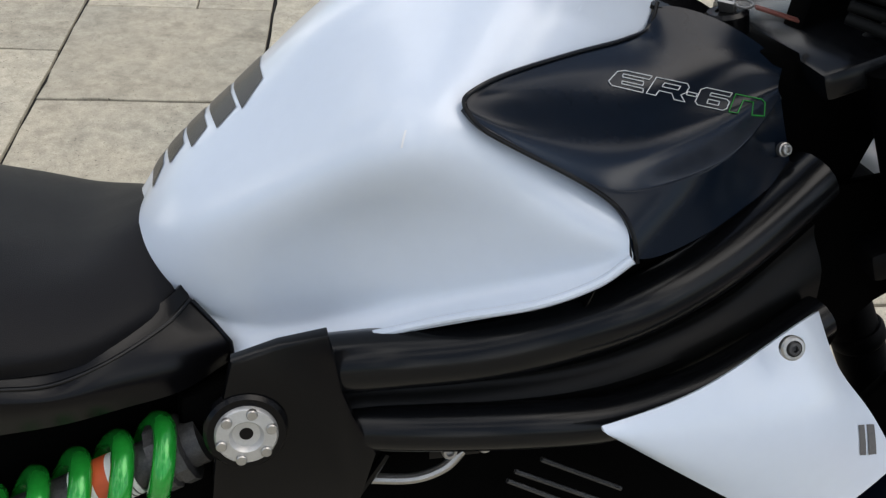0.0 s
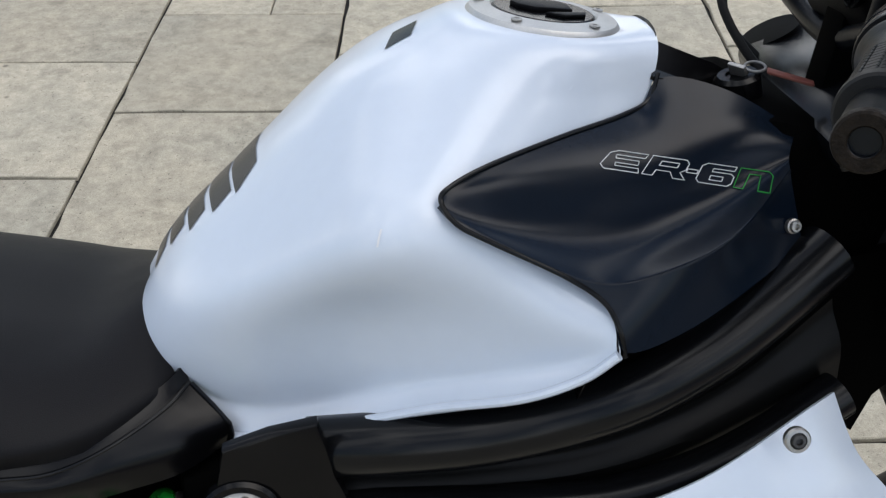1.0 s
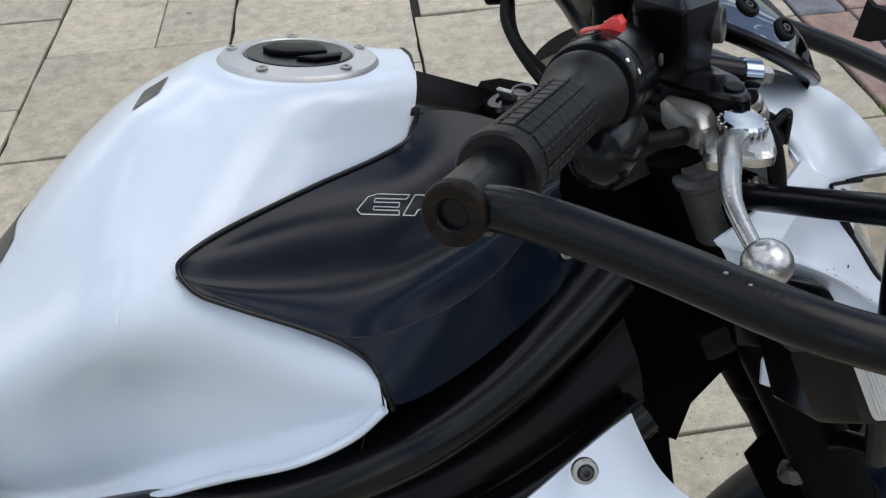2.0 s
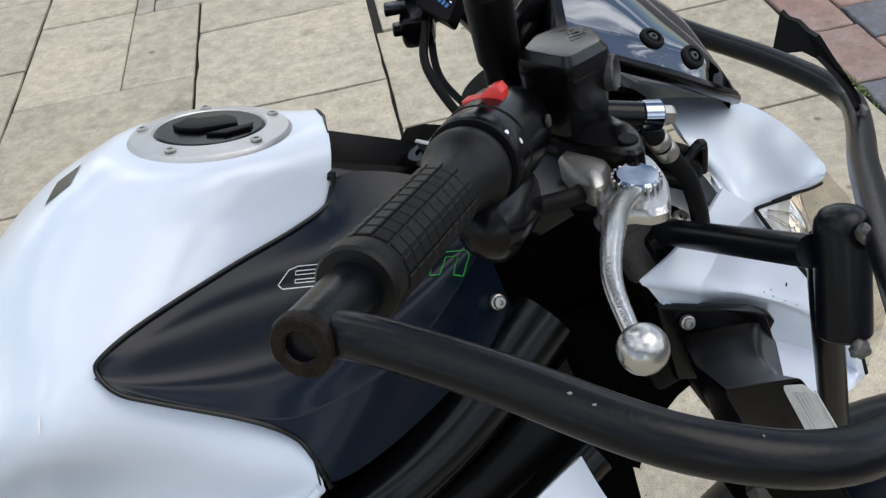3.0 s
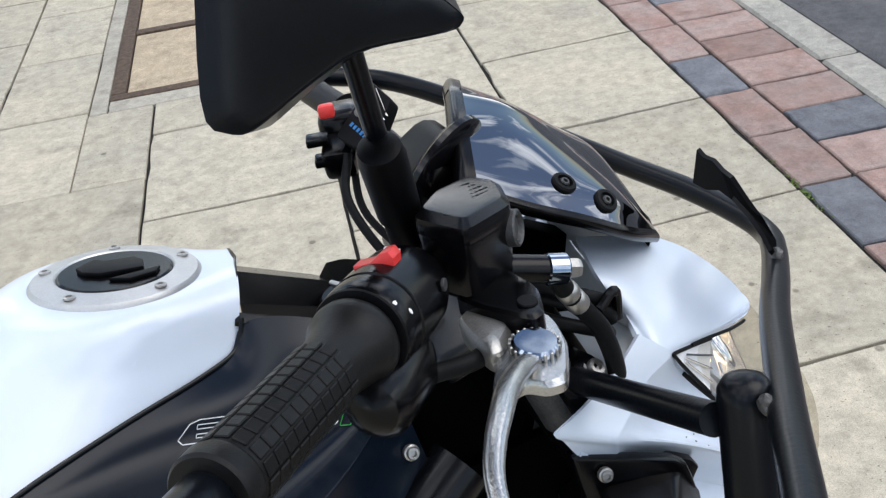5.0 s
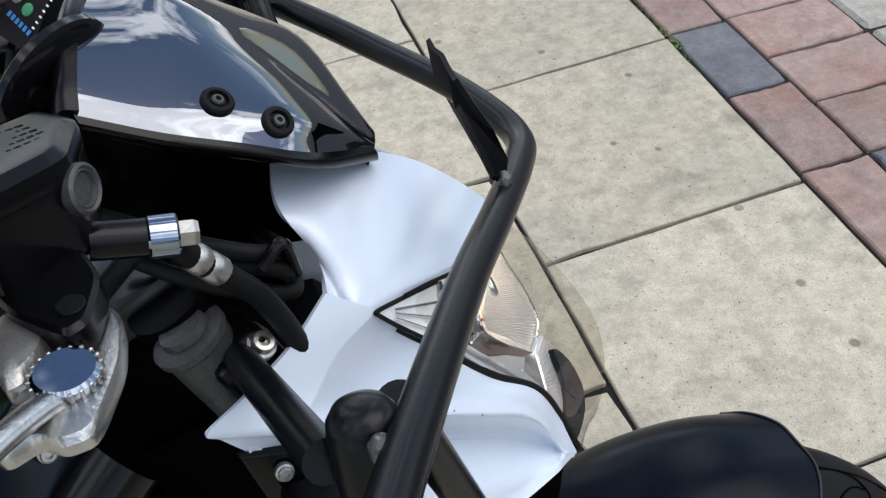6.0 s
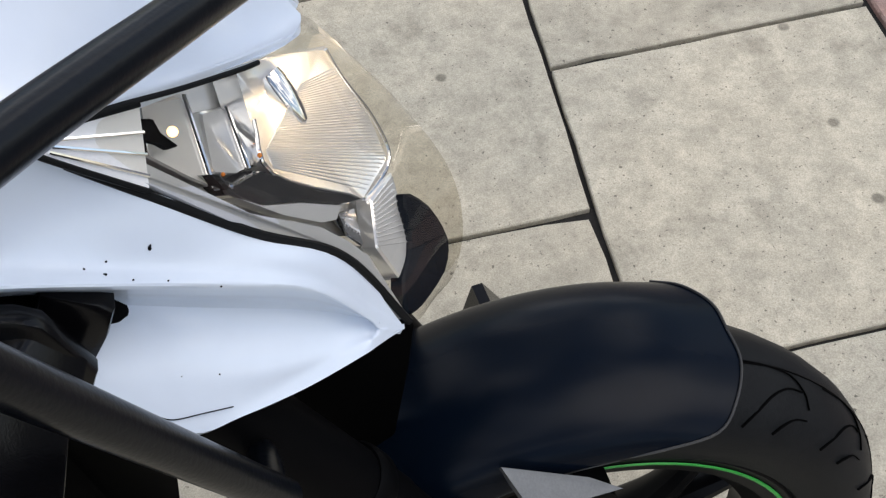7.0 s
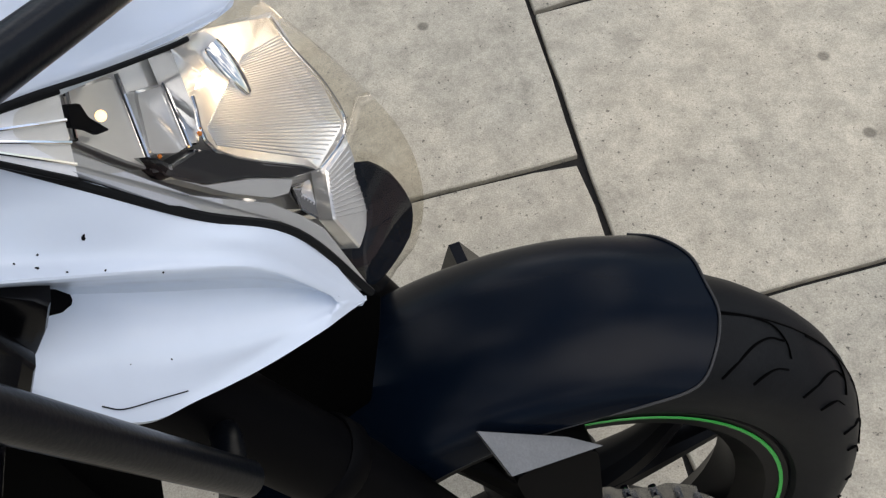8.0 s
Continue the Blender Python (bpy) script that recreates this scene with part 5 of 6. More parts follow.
# instruments behind the fly screen
dash = part("instrument_pod", block((.05, .13, .06), pose(-.325, -.02, 1.10, 0, -30, 0), .015, 3), MATT, bike, "black instrument pod")
part("dial_glass", lathe([(0, -.006), (.034, -.006), (.0385, -.003), (.0385, .001), (.036, .003), (.022, .0058), (0, .0068)], axis_pose((-.345, -.084, 1.133), (.421, -.543, -.442)), 40), DIAL, dash, "domed dial glass reflecting the sky")
SE = [Vector(r[0]) for r in (SCREEN_A, SCREEN_B, SCREEN_C, SCREEN_D)]
part("screen_lip", sheet([[p + Vector((.003, 0, .002)) for p in SE], [p + Vector((-.006, 0, .004)) for p in SE], [p + Vector((-.012, 0, -.006)) for p in SE], [p + Vector((-.006, .004, -.022)) for p in SE]], 5, 4, .002, (-1, -.3, .5), SCREEN_MID), PLASTIC, screen, "thick black rear lip of the screen")
LE = [Vector(p) for p in SCREEN_D]
part("screen_skirt", sheet([[p + Vector((0, -.001, .001)) for p in LE], [p + Vector((.001, -.004, -.004)) for p in LE], [p + Vector((.001, .002, -.011)) for p in LE], [p + Vector((0, .020, -.014)) for p in LE]], 5, 4, .002, (0, -1, -.2), SCREEN_MID), PLASTIC, screen, "black lower edge of the screen")
# ---- tank fittings ----
CAPM = axis_pose((-.573, -.007, 1.0920), (.15, .02, .98), (1, 0, 0)) @ Matrix.Scale(.98, 4)
for v in fuel_tank.data.vertices:
    q = CAPM.inverted() @ v.co
    far = math.hypot(q.x, q.y)
    if far < .10 and abs(q.z) < .03:
        w = 1 - min(1, max(0, (far - .056) / .044))
        w = w * w * (3 - 2 * w)
        v.co = CAPM @ Vector((q.x, q.y, q.z * (1 - w) + w * (-.0008 if far > .044 else -.006)))
cap = part("filler_ring", lathe([(.0405, -.01), (.0405, .0035), (.0420, .0050), (.0575, .0026), (.0600, -.0005), (.0610, -.012)], CAPM, 64, closed=True), CAPMET, fuel_tank, "brushed alloy filler ring")
plug = part("filler_cap", lathe([(.0402, -.006), (.0402, .0035), (.0385, .0050), (0, .0056)], CAPM, 56), PLASTIC, fuel_tank, "black filler cap")
part("lock_flap", prism([(-.026, .004), (-.014, .018), (-.006, .012), (.014, .013), (.020, .004), (.020, -.010), (-.010, -.013), (-.022, -.006)], .004, CAPM @ pose(0, 0, .0050), .001), MATT, plug, "raised black lock flap")
part("lock_flap", prism([(-.004, -.0225), (.022, -.0135), (.031, -.010), (.028, -.020), (.010, -.028)], .003, CAPM @ pose(0, 0, .0050), .001), MATT, plug)
for k in range(5):
    a = radians(18 + 72 * k)
    m = CAPM @ pose(.0505 * math.cos(a), .0505 * math.sin(a), .0040)
    part("ring_bolt", lathe([(.0042, 0), (.0042, .0012), (.0032, .0018), (.0020, .0018), (.0018, .0004), (0, .0004)], m, 16), STEEL, cap)

# ---- lamp unit ----
def plate(loop, depth, material, name, parent, label="", r=.12):
    lr = corner_ring(loop, r, 2)
    d = Vector(depth)
    return part(name, loft([[p + d for p in lr], lr, toward(lr, .94, -d.normalized() * .0015)]), material, parent, label, 25)


INW = Vector((-.784, .568, -.247)).normalized() * .02
housing = part("lamp_housing", loft([[Vector(p) + INW for p in HL_BACK], [Vector(p) for p in HL_BACK]]), LAMPBODY, bike, "silver lamp housing behind the lens", 30)
lr = corner_ring(HL_RIB, .06, 2)
bowl = loft([[p + INW * .8 for p in lr]] + [toward(lr, k, INW * (.75 * (1 - k * k))) for k in (1, .97, .9, .78, .62, .45, .28, .12)])
rib = part("main_reflector", bowl, MIRRORED, housing, "ribbed bright main reflector", 50)
shield_base, shield_tip = Vector((-0.1375, -0.0470, 0.9109)), Vector((-0.1252, -0.0623, 0.8854))
shield_len = (shield_tip - shield_base).length
part("bulb_shield", lathe([(.0074, 0), (.0078, shield_len * .12), (.0070, shield_len * .45), (.0048, shield_len * .75), (.0024, shield_len * .95), (0, shield_len)], axis_pose(shield_base, shield_tip - shield_base), 28), BRIGHT, rib, "chrome pointed bulb shield")
c0 = [Vector(p) - INW * .06 for p in HL_LINES]
for k in range(40):
    t = (k + .5) / 40
    a = c0[0].lerp(c0[6], t / .75) if t < .75 else c0[6].lerp(c0[5], (t - .75) / .25)
    b_ = c0[1].lerp(c0[2], t / .45) if t < .45 else c0[2].lerp(c0[3], (t - .45) / .35) if t < .80 else c0[3].lerp(c0[4], (t - .80) / .2)
    part("reflector_rib", tube([a, b_], .00050, 6), MIRRORED, rib)
part("reflector_edge", tube([Vector(p) - INW * .1 for p in HL_RIB[2:10]] , .0012, 8, 4), BRIGHT, rib, "bright moulded edge")
plate(HL_MID, INW * .6, MIRRORED, "middle_reflector", housing, "bright middle reflector")
plate(HL_STRIP, INW * .5, BRIGHT, "reflector_strip", housing, "mirrored strip between the reflectors", .05)
plate(HL_SIDE, INW * .6, LAMPBODY, "side_reflector", housing, "bright side lamp chamber")
plate(HL_TRI, INW * .6, PLATED, "corner_reflector", housing, "pale corner reflector", .04)
for a, b_ in ((HL_SIDE[1], HL_SIDE[2]), (HL_SIDE[0], HL_SIDE[4]), (HL_MID[1], HL_MID[2]), (HL_SIDE[2], HL_LOW[1])):
    part("chamber_edge", tube([Vector(a) - INW * .12, Vector(b_) - INW * .12], .0014, 8), BRIGHT, housing, "bright chamber edge")
plate(HL_LOW, INW * .6, GLOSS, "lamp_bezel", housing, "gloss black lower bezel", .05)
# Grey plate: the reflection under the bezel is put into its colour.
plate(HL_SHEEN, INW * .4, SILVER, "lower_facet", housing, "grey plate for the reflection under the bezel", .1)
plate(HL_BLUE, INW * .5, BRIGHT, "bezel_mirror", housing, "small mirrored facet", .05)
wedge = plate(HL_WEDGE, INW * .5, MIRRORED, "lower_reflector", housing, "pointed lower reflector", .05)
w0 = [Vector(p) - INW * .1 for p in HL_WEDGE]
for k in range(12):
    t = (k + .5) / 12
    part("reflector_rib", tube([w0[0].lerp(w0[4], t), w0[0].lerp(w0[4], t).lerp(w0[1].lerp(w0[2], t), .88)], .0004, 6), MIRRORED, wedge)
plate(HL_CHIN, INW * .4, GUARD, "lamp_chin", housing, "dark textured chin of the lamp", .35)
plate(HL_DARK, INW * .1, DARKFILL, "bulb_holder", housing, "dark bulb holder", .1)
plate(HL_TRIM, INW * .3, SILVER, "lamp_trim", housing, "silver trim strip along the lamp", .05)
for c, r, m_ in zip(BULBS, (.0025, .0013, .0011, .0042), (SIDEBULB, AMBER, AMBER, BULB)):
    part("bulb", ball(Vector(c) - INW * .1, r, None, None, 8), m_, housing, "lit warm bulb" if m_ is not AMBER else "small amber spot")

CORNER = [(-0.2350, -0.1701, 0.9930), (-0.2216, -0.1613, 0.9881), (-0.2026, -0.1488, 0.9803), (-0.1906, -0.1408, 0.9752), (-0.1993, -0.1498, 0.9376), (-0.2068, -0.1541, 0.9485), (-0.2225, -0.1631, 0.9714), (-0.2337, -0.1695, 0.9889)]
corner = part("lens_corner", loft([[Vector(p) + Vector((-.002, .006, -.002)) for p in CORNER], [Vector(p) for p in CORNER]]), PLATED, lens, "bright pointed rear corner of the lamp", 30)
for k in (.3, .55, .8):
    far = Vector(CORNER[3]).lerp(Vector(CORNER[4]), k)
    part("corner_rib", tube([Vector(CORNER[0]).lerp(far, .25) + Vector((.0006, -.0008, 0)), far + Vector((.0006, -.0008, 0))], .0008, 6), BRIGHT, corner, "thin bright line")
part("lamp_seal", tube(CORNER[3::-1] + CORNER[:3:-1], .0014, 8), RUBBER, corner, "black seal round the lamp's rear corner")

# ---- front brake and fork details ----
disc_m = AXLE @ pose(0, 0, -.078)
disc = bmesh.new()
n = 240
inner = [disc.verts.new(disc_m @ Vector((.108 * math.cos(2 * math.pi * k / n), .108 * math.sin(2 * math.pi * k / n), 0))) for k in range(n)]
outer = [disc.verts.new(disc_m @ Vector(((.158 + .0035 * math.copysign(min(1, abs(3 * math.sin(24 * 2 * math.pi * k / n / 2))), math.sin(24 * math.pi * k / n))) * math.cos(2 * math.pi * k / n), (.158 + .0035 * math.copysign(min(1, abs(3 * math.sin(24 * math.pi * k / n))), math.sin(24 * math.pi * k / n))) * math.sin(2 * math.pi * k / n), 0))) for k in range(n)]
for k in range(n):
    disc.faces.new((inner[k], inner[(k + 1) % n], outer[(k + 1) % n], outer[k]))
bmesh.ops.solidify(disc, geom=disc.faces[:], thickness=.005)
bmesh.ops.recalc_face_normals(disc, faces=disc.faces)
brake_disc = part("brake_disc", disc, ALLOY, bike, "wave-edged drilled brake disc")
for ringr, off in ((.148, 0), (.137, .5), (.126, 0)):
    for k in range(36):
        a = 2 * math.pi * (k + off) / 36
        part("hole", lathe([(0, -.0055), (.0034, -.0055), (.0034, .0055), (0, .0055)], disc_m @ pose(ringr * math.cos(a), ringr * math.sin(a), 0), 10), GLOSS, brake_disc)
part("wheel_hub", lathe([(.035, -.05), (.06, -.045), (.06, .045), (.035, .05)], AXLE, 36), RIMBLACK, rim, "black wheel hub")
for k in range(5):
    a = radians(72 * k + 34)
    for d in (-.16, .16):
        p0 = AXLE @ Vector((.055 * math.cos(a), .055 * math.sin(a), 0))
        p1 = AXLE @ Vector((.120 * math.cos(a + d * .5), .120 * math.sin(a + d * .5), -.008))
        p2 = AXLE @ Vector((.188 * math.cos(a + d), .188 * math.sin(a + d), -.010))
        part("spoke", tube([p0, p1, p2], .030, 10, 5, .8, .012), RIMBLACK, rim)
caliper = part("brake_caliper", loft([corner_ring(r, .15) for r in (
    [(-.045, -.146, .556), (.002, -.134, .550), (.026, -.131, .522), (.025, -.136, .440), (-.030, -.146, .470)],
    [(-.050, -.105, .570), (.002, -.105, .560), (.026, -.105, .525), (.030, -.105, .440), (-.035, -.105, .470)])]), LEGM, bike, "black brake caliper", 30)
part("caliper_face", loft([[Vector(p) + Vector((0, .012, -.02)) for p in r] if k == 0 else [Vector(p) for p in r] for k, r in enumerate([[(-.060, -.125, .602), (.001, -.136, .570), (.028, -.135, .537), (-.047, -.152, .574)]] * 2)]), DULL, caliper, "grey cast top face", 30)

# ---- turn signal under the cowl ----
LENS_RIM = [(-.292, -.287, .943), (-.282, -.297, .947), (-.260, -.302, .894), (-.275, -.296, .893)]
sig = part("turn_signal", loft([corner_ring(r, .12) for r in (
    [(-.318, -.205, .938), (-.255, -.200, .926), (-.240, -.200, .900), (-.290, -.205, .870)],
    [(-.322, -.232, .934), (-.272, -.230, .926), (-.252, -.230, .890), (-.305, -.232, .870)],
    [(-.320, -.268, .938), (-.286, -.270, .940), (-.258, -.272, .884), (-.296, -.270, .876)],
    [(-.298, -.284, .946), (-.283, -.294, .950), (-.257, -.299, .890), (-.280, -.292, .888)])]), PLASTIC, bike, "black turn signal body", 30)
signal_lens = part("signal_lens", loft([corner_ring(LENS_RIM, .15), toward(corner_ring(LENS_RIM, .15), .86, Vector((.55, -.83, .05)) * .004), toward(corner_ring(LENS_RIM, .15), .3, Vector((.55, -.83, .05)) * .006)]), SIGNAL, sig, "clear ribbed signal lens", 30)
for k in range(7):
    lo, hi = Vector(LENS_RIM[3]).lerp(Vector(LENS_RIM[2]), (k + .5) / 7), Vector(LENS_RIM[0]).lerp(Vector(LENS_RIM[1]), (k + .5) / 7)
    part("lens_rib", tube([lo.lerp(hi, .08) + Vector((.0025, -.0040, 0)), hi.lerp(lo, .08) + Vector((.0025, -.0040, 0))], .0007, 6), SIGNAL, signal_lens)
mount = part("signal_mount", prism([(p[0], p[2]) for p in MOUNT], 0.030, Matrix(((1, 0, 0, 0), (0, 0, -1, -0.150), (0, 1, 0, 0), (0, 0, 0, 1))), 0.004), PLASTIC, bike, "black signal mount in the cowl recess", 25)
part("signal_bracket", prism([(p[0], p[2]) for p in SIGPLATE], 0.012, Matrix(((1, 0, 0, 0), (0, 0, -1, -0.190), (0, 1, 0, 0), (0, 0, 0, 1))), 0.003), PLASTIC, bike, "flat black signal bracket")
socket_bolt((-.310, -.208, .948), (0, -1, .2), .0040, bike, "cowl_bolt")
part("washer", lathe([(.0090, -.004), (.0092, .0), (.0080, .0016), (.0060, .0018), (.0058, 0)], axis_pose((-.445, -.240, .855), (-.1, -1, .35)), 28), STEEL, shroud, "steel washer")
socket_bolt((-.445, -.240, .855), (-.1, -1, .35), .0050, shroud, "shroud_bolt", DARKCAST)
socket_bolt((-.418, -.142, .966), (.2, -1, .3), .0045, side_panel, "panel_bolt")
for k in range(6):
    a = radians(60 * k + 15)
    m = axis_pose((-0.828, -0.180, 0.789), (0, -1, .1), (1, 0, 0)) @ pose(.0185 * math.cos(a), .0185 * math.sin(a), .0042)
    part("cap_screw", lathe([(.0040, 0), (.0040, .0032), (.0033, .0040), (0, .0040)], m, 16), STEEL, pivot_cap)

# ---- decals and small fittings laid on the bodywork ----
from mathutils.bvhtree import BVHTree


def drape(ob, points, direction, lift=.0006):
    """Points moved along direction onto the surface of ob, and lifted off it a little."""
    me = ob.data
    tree = BVHTree.FromPolygons([v.co for v in me.vertices], [p.vertices for p in me.polygons])
    d = Vector(direction).normalized()
    out = []
    for p in points:
        hit, normal, _, _ = tree.ray_cast(Vector(p) - d * .06, d)
        if hit is None:
            hit, normal, _, _ = tree.find_nearest(Vector(p))
        out.append(hit - d * lift)
    return out


def stroke(ob, points, width, direction, material, name, parent, closed=True, steps=3):
    """A thin raised line over the surface of ob."""
    pts = [Vector(p) for p in points]
    loop = pts + ([pts[0]] if closed else [])
    fine = []
    for a, b in zip(loop, loop[1:]):
        fine += [a.lerp(b, k / steps) for k in range(steps)]
    fine.append(loop[-1])
    fine = drape(ob, fine, direction)
    keep = [fine[0]] + [c for a, c in zip(fine, fine[1:]) if (c - a).length > 1e-5]
    return part(name, tube(keep, width / 2, 6, 1, .6), material, parent)


def patch(ob, corners, direction, material, name, parent, label="", n=6, lift=.0008):
    """A four-cornered decal laid over the surface of ob."""
    a, b_, c, d = [Vector(p) for p in corners]
    grid = [a.lerp(b_, i / n).lerp(d.lerp(c, i / n), j / n) for j in range(n + 1) for i in range(n + 1)]
    top = drape(ob, grid, direction, lift)
    low = [p + Vector(direction).normalized() * lift * 1.5 for p in top]
    m = bmesh.new()
    vt, vl = [m.verts.new(p) for p in top], [m.verts.new(p) for p in low]
    for j in range(n):
        for i in range(n):
            k = j * (n + 1) + i
            m.faces.new((vt[k], vt[k + 1], vt[k + n + 2], vt[k + n + 1]))
            m.faces.new((vl[k + n + 1], vl[k + n + 2], vl[k + 1], vl[k]))
    bmesh.ops.recalc_face_normals(m, faces=m.faces)
    return part(name, m, material, parent, label)


BL, TL, TR, BR = [Vector(p) for p in MARK]


def mark(u, v):
    return BL.lerp(BR, u).lerp(TL.lerp(TR, u), v)


DOWN_IN = (0.36, 0.85, -0.40)
for loop, m_ in (
        (((0, .2), (.03, 0), (.225, 0), (.215, .22), (.08, .22), (.075, .38), (.205, .38), (.200, .60), (.065, .60), (.06, .78), (.225, .78), (.235, 1), (.06, 1), (.02, .85)), DECAL),
        (((.245, 0), (.305, 0), (.313, .30), (.395, .30), (.425, 0), (.495, 0), (.452, .33), (.480, .50), (.485, .82), (.465, 1), (.262, 1)), DECAL),
        (((.320, .55), (.425, .55), (.430, .78), (.325, .78)), DECAL),
        (((.487, .40), (.550, .40), (.550, .58), (.487, .58)), DECAL),
        (((.578, 0), (.745, 0), (.768, .14), (.770, .50), (.748, .62), (.632, .62), (.634, .78), (.762, .78), (.768, 1), (.592, 1), (.562, .85), (.556, .15)), DECAL),
        (((.632, .20), (.708, .20), (.708, .42), (.632, .42)), DECAL),
        (((.788, 0), (.845, 0), (.856, .76), (.925, .76), (.932, 0), (1, 0), (.996, .82), (.970, 1), (.792, 1)), GREENLINE)):
    stroke(side_panel, [mark(u, v) for u, v in loop], .0011, DOWN_IN, m_, "outline_mark", side_panel)
for q in (PAD_A, PAD_B, PAD_C, PAD_D, PAD_E):
    patch(fuel_tank, q, (0.62, 0.10, -0.78), PAD, "tank_pad", fuel_tank, "dark grey rubbery tank pad segment", 8)
badge = patch(fuel_tank, ((-.695, -.028, 1.083), (-.675, -.024, 1.090), (-.667, .003, 1.093), (-.686, -.001, 1.087)), (0, .2, -1), PLASTIC, "tank_badge", fuel_tank, "small black badge", 4)
patch(fuel_tank, ((-.720, -.183, 1.001), (-.7185, -.183, 1.001), (-.7165, -.182, 1.013), (-.718, -.182, 1.013)), DOWN_IN, DECAL, "tank_scratch", fuel_tank, "pale scratch", 2)
for q in (((-.362, -.225, .766), (-.354, -.225, .763), (-.347, -.225, .734), (-.355, -.225, .737)), ((-.351, -.225, .762), (-.341, -.225, .758), (-.334, -.225, .730), (-.344, -.225, .733))):
    patch(shroud, q, (0, 1, 0), GREYDECAL, "logo_bar", shroud, "worn dark grey logo bar", 3)


def speck(ob, c, r, material, name, parent, label, seed):
    """A small ragged chip lying on the surface of ob."""
    me = ob.data
    tree = BVHTree.FromPolygons([v.co for v in me.vertices], [p.vertices for p in me.polygons])
    hit, normal, _, _ = tree.find_nearest(Vector(c) + Vector((.004, -.012, .008)))
    out = -1 if normal.dot(Vector((.3, -1, .6))) < 0 else 1
    m = axis_pose(hit + normal * out * .0002, normal * out)
    g = random.Random(seed)
    loop = [(r * g.uniform(.5, 1.3) * math.cos(a), r * g.uniform(.5, 1.3) * math.sin(a)) for a in (0, 1, 2, 3, 4, 5.2)]
    return part(name, loft([[m @ Vector((x, y, z)) for x, y in loop] for z in (-.0004, .0002)]), material, parent, label)


for k, c in enumerate(CHIPS):
    speck(side_cowl, c, (.0011, .0008, .0008, .0007, .0006, .0005, .0005, .0004, .0005, .0005)[k], PLASTIC, "paint_chip", side_cowl, "dark stone chip", k)
speck(cowl, (-.115, -.052, .932), .0012, PLASTIC, "paint_chip", cowl, "dark stone chip", 77)
for k, (c, r) in enumerate((((-.483, -.484, 1.149), .0009), ((-.478, -.490, 1.147), .0006), ((-.437, -.512, 1.134), .0004))):
    speck(hoop, Vector(c) - Vector((.004, -.012, .008)), r, DULL, "paint_chip", hoop, "bare steel where the paint is chipped", 31 + k)
for k, (c, r) in enumerate((((-.433, -.292, 1.153), .0012), ((-.429, -.287, 1.143), .0013), ((-.422, -.233, 1.150), .0015))):
    speck(switch, Vector(c) - Vector((.004, -.012, .008)), r, DECAL, "housing_mark", switch, "small white printed mark", 51 + k)

# seals round the lamp, ignition and key
part("lamp_seal", tube(SEAL, .0013, 8), RUBBER, lens, "black seal over the lamp")
part("lamp_seal", tube(LENS_F[:4], .0026, 8), RUBBER, lens, "black seal under the lamp")
lock = part("ignition_lock", lathe([(.018, -.03), (.018, 0), (.015, .003), (.009, .003), (.008, .001), (0, .001)], axis_pose((-.425, -.035, 1.042), (-.2, 0, 1)), 28), PLASTIC, bike, "black ignition lock")
part("key", block((.004, .016, .013), pose(-.425, -.035, 1.047, 0, -30, 30), .0015), STEEL, lock, "steel ignition key")
tor = bmesh.new()
tube([Vector((-.414, -.040, 1.051)) + Vector((math.cos(a) * .008, math.sin(a) * .006, math.sin(a) * .002)) for a in (2 * math.pi * k / 16 for k in range(17))], .0011, 8, 2, 1.0, None, tor)
part("key_ring", tor, DULL, lock, "steel key ring")
part("key_tag", block((.036, .010, .0025), pose(-.392, -.055, 1.046, 0, 14, -22), .001), LEATHER, lock, "brown leather key tag")
label_m = axis_pose((-.932, -.135, .725), (1, 0, .4), (0, -1, .3))
lab = part("spring_label", lathe([(.0192, -.024), (.0194, -.023), (.0194, .023), (.0192, .024)], label_m, 32, closed=False), PAPER, spring, "white label with red-orange stripe")
part("label_stripe", lathe([(.0193, -.006), (.0197, -.0055), (.0197, .0055), (.0193, .006)], label_m, 32), ORANGE, lab, "orange label stripe")
for k in (-.017, -.013, .011, .015, .019):
    part("label_line", lathe([(.0193, k), (.0196, k + .0003), (.0196, k + .0012), (.0193, k + .0015)], label_m, 32), GREYDECAL, lab)

part("adjuster_ring", lathe([(.024, -.012), (.027, -.011), (.027, -.002), (.024, 0), (.024, .003), (.027, .004), (.027, .013), (.022, .014)], axis_pose((-.884, -.135, .744), (1, 0, .4)), 12), DARKCAST, spring, "notched preload adjuster rings", 25)
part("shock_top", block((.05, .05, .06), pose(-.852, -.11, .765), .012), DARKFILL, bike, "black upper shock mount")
part("mudguard_bracket", loft([[Vector((x - .010, y, z + .537)) for x, z in ((-.020, -.03), (.022, -.03), (.004, .004), (-.006, .004))] for y in (.075, .100)]), PLASTIC, bike, "small black mudguard bracket", 25)
SEC = [(.262, -.0590), (.275, -.0520), (.285, -.0420), (.2925, -.0290), (.2975, -.0165), (.2998, -.004)]


def on_tyre(angle, s, lift=.0004):
    """A point on the tread: angle round the axle, s from the shoulder to the crown."""
    k = min(int(s), len(SEC) - 2)
    r, h = [SEC[k][i] + (SEC[k + 1][i] - SEC[k][i]) * (s - k) for i in (0, 1)]
    return AXLE @ Vector(((r + lift) * math.cos(angle), (r + lift) * math.sin(angle), h - lift * .6))


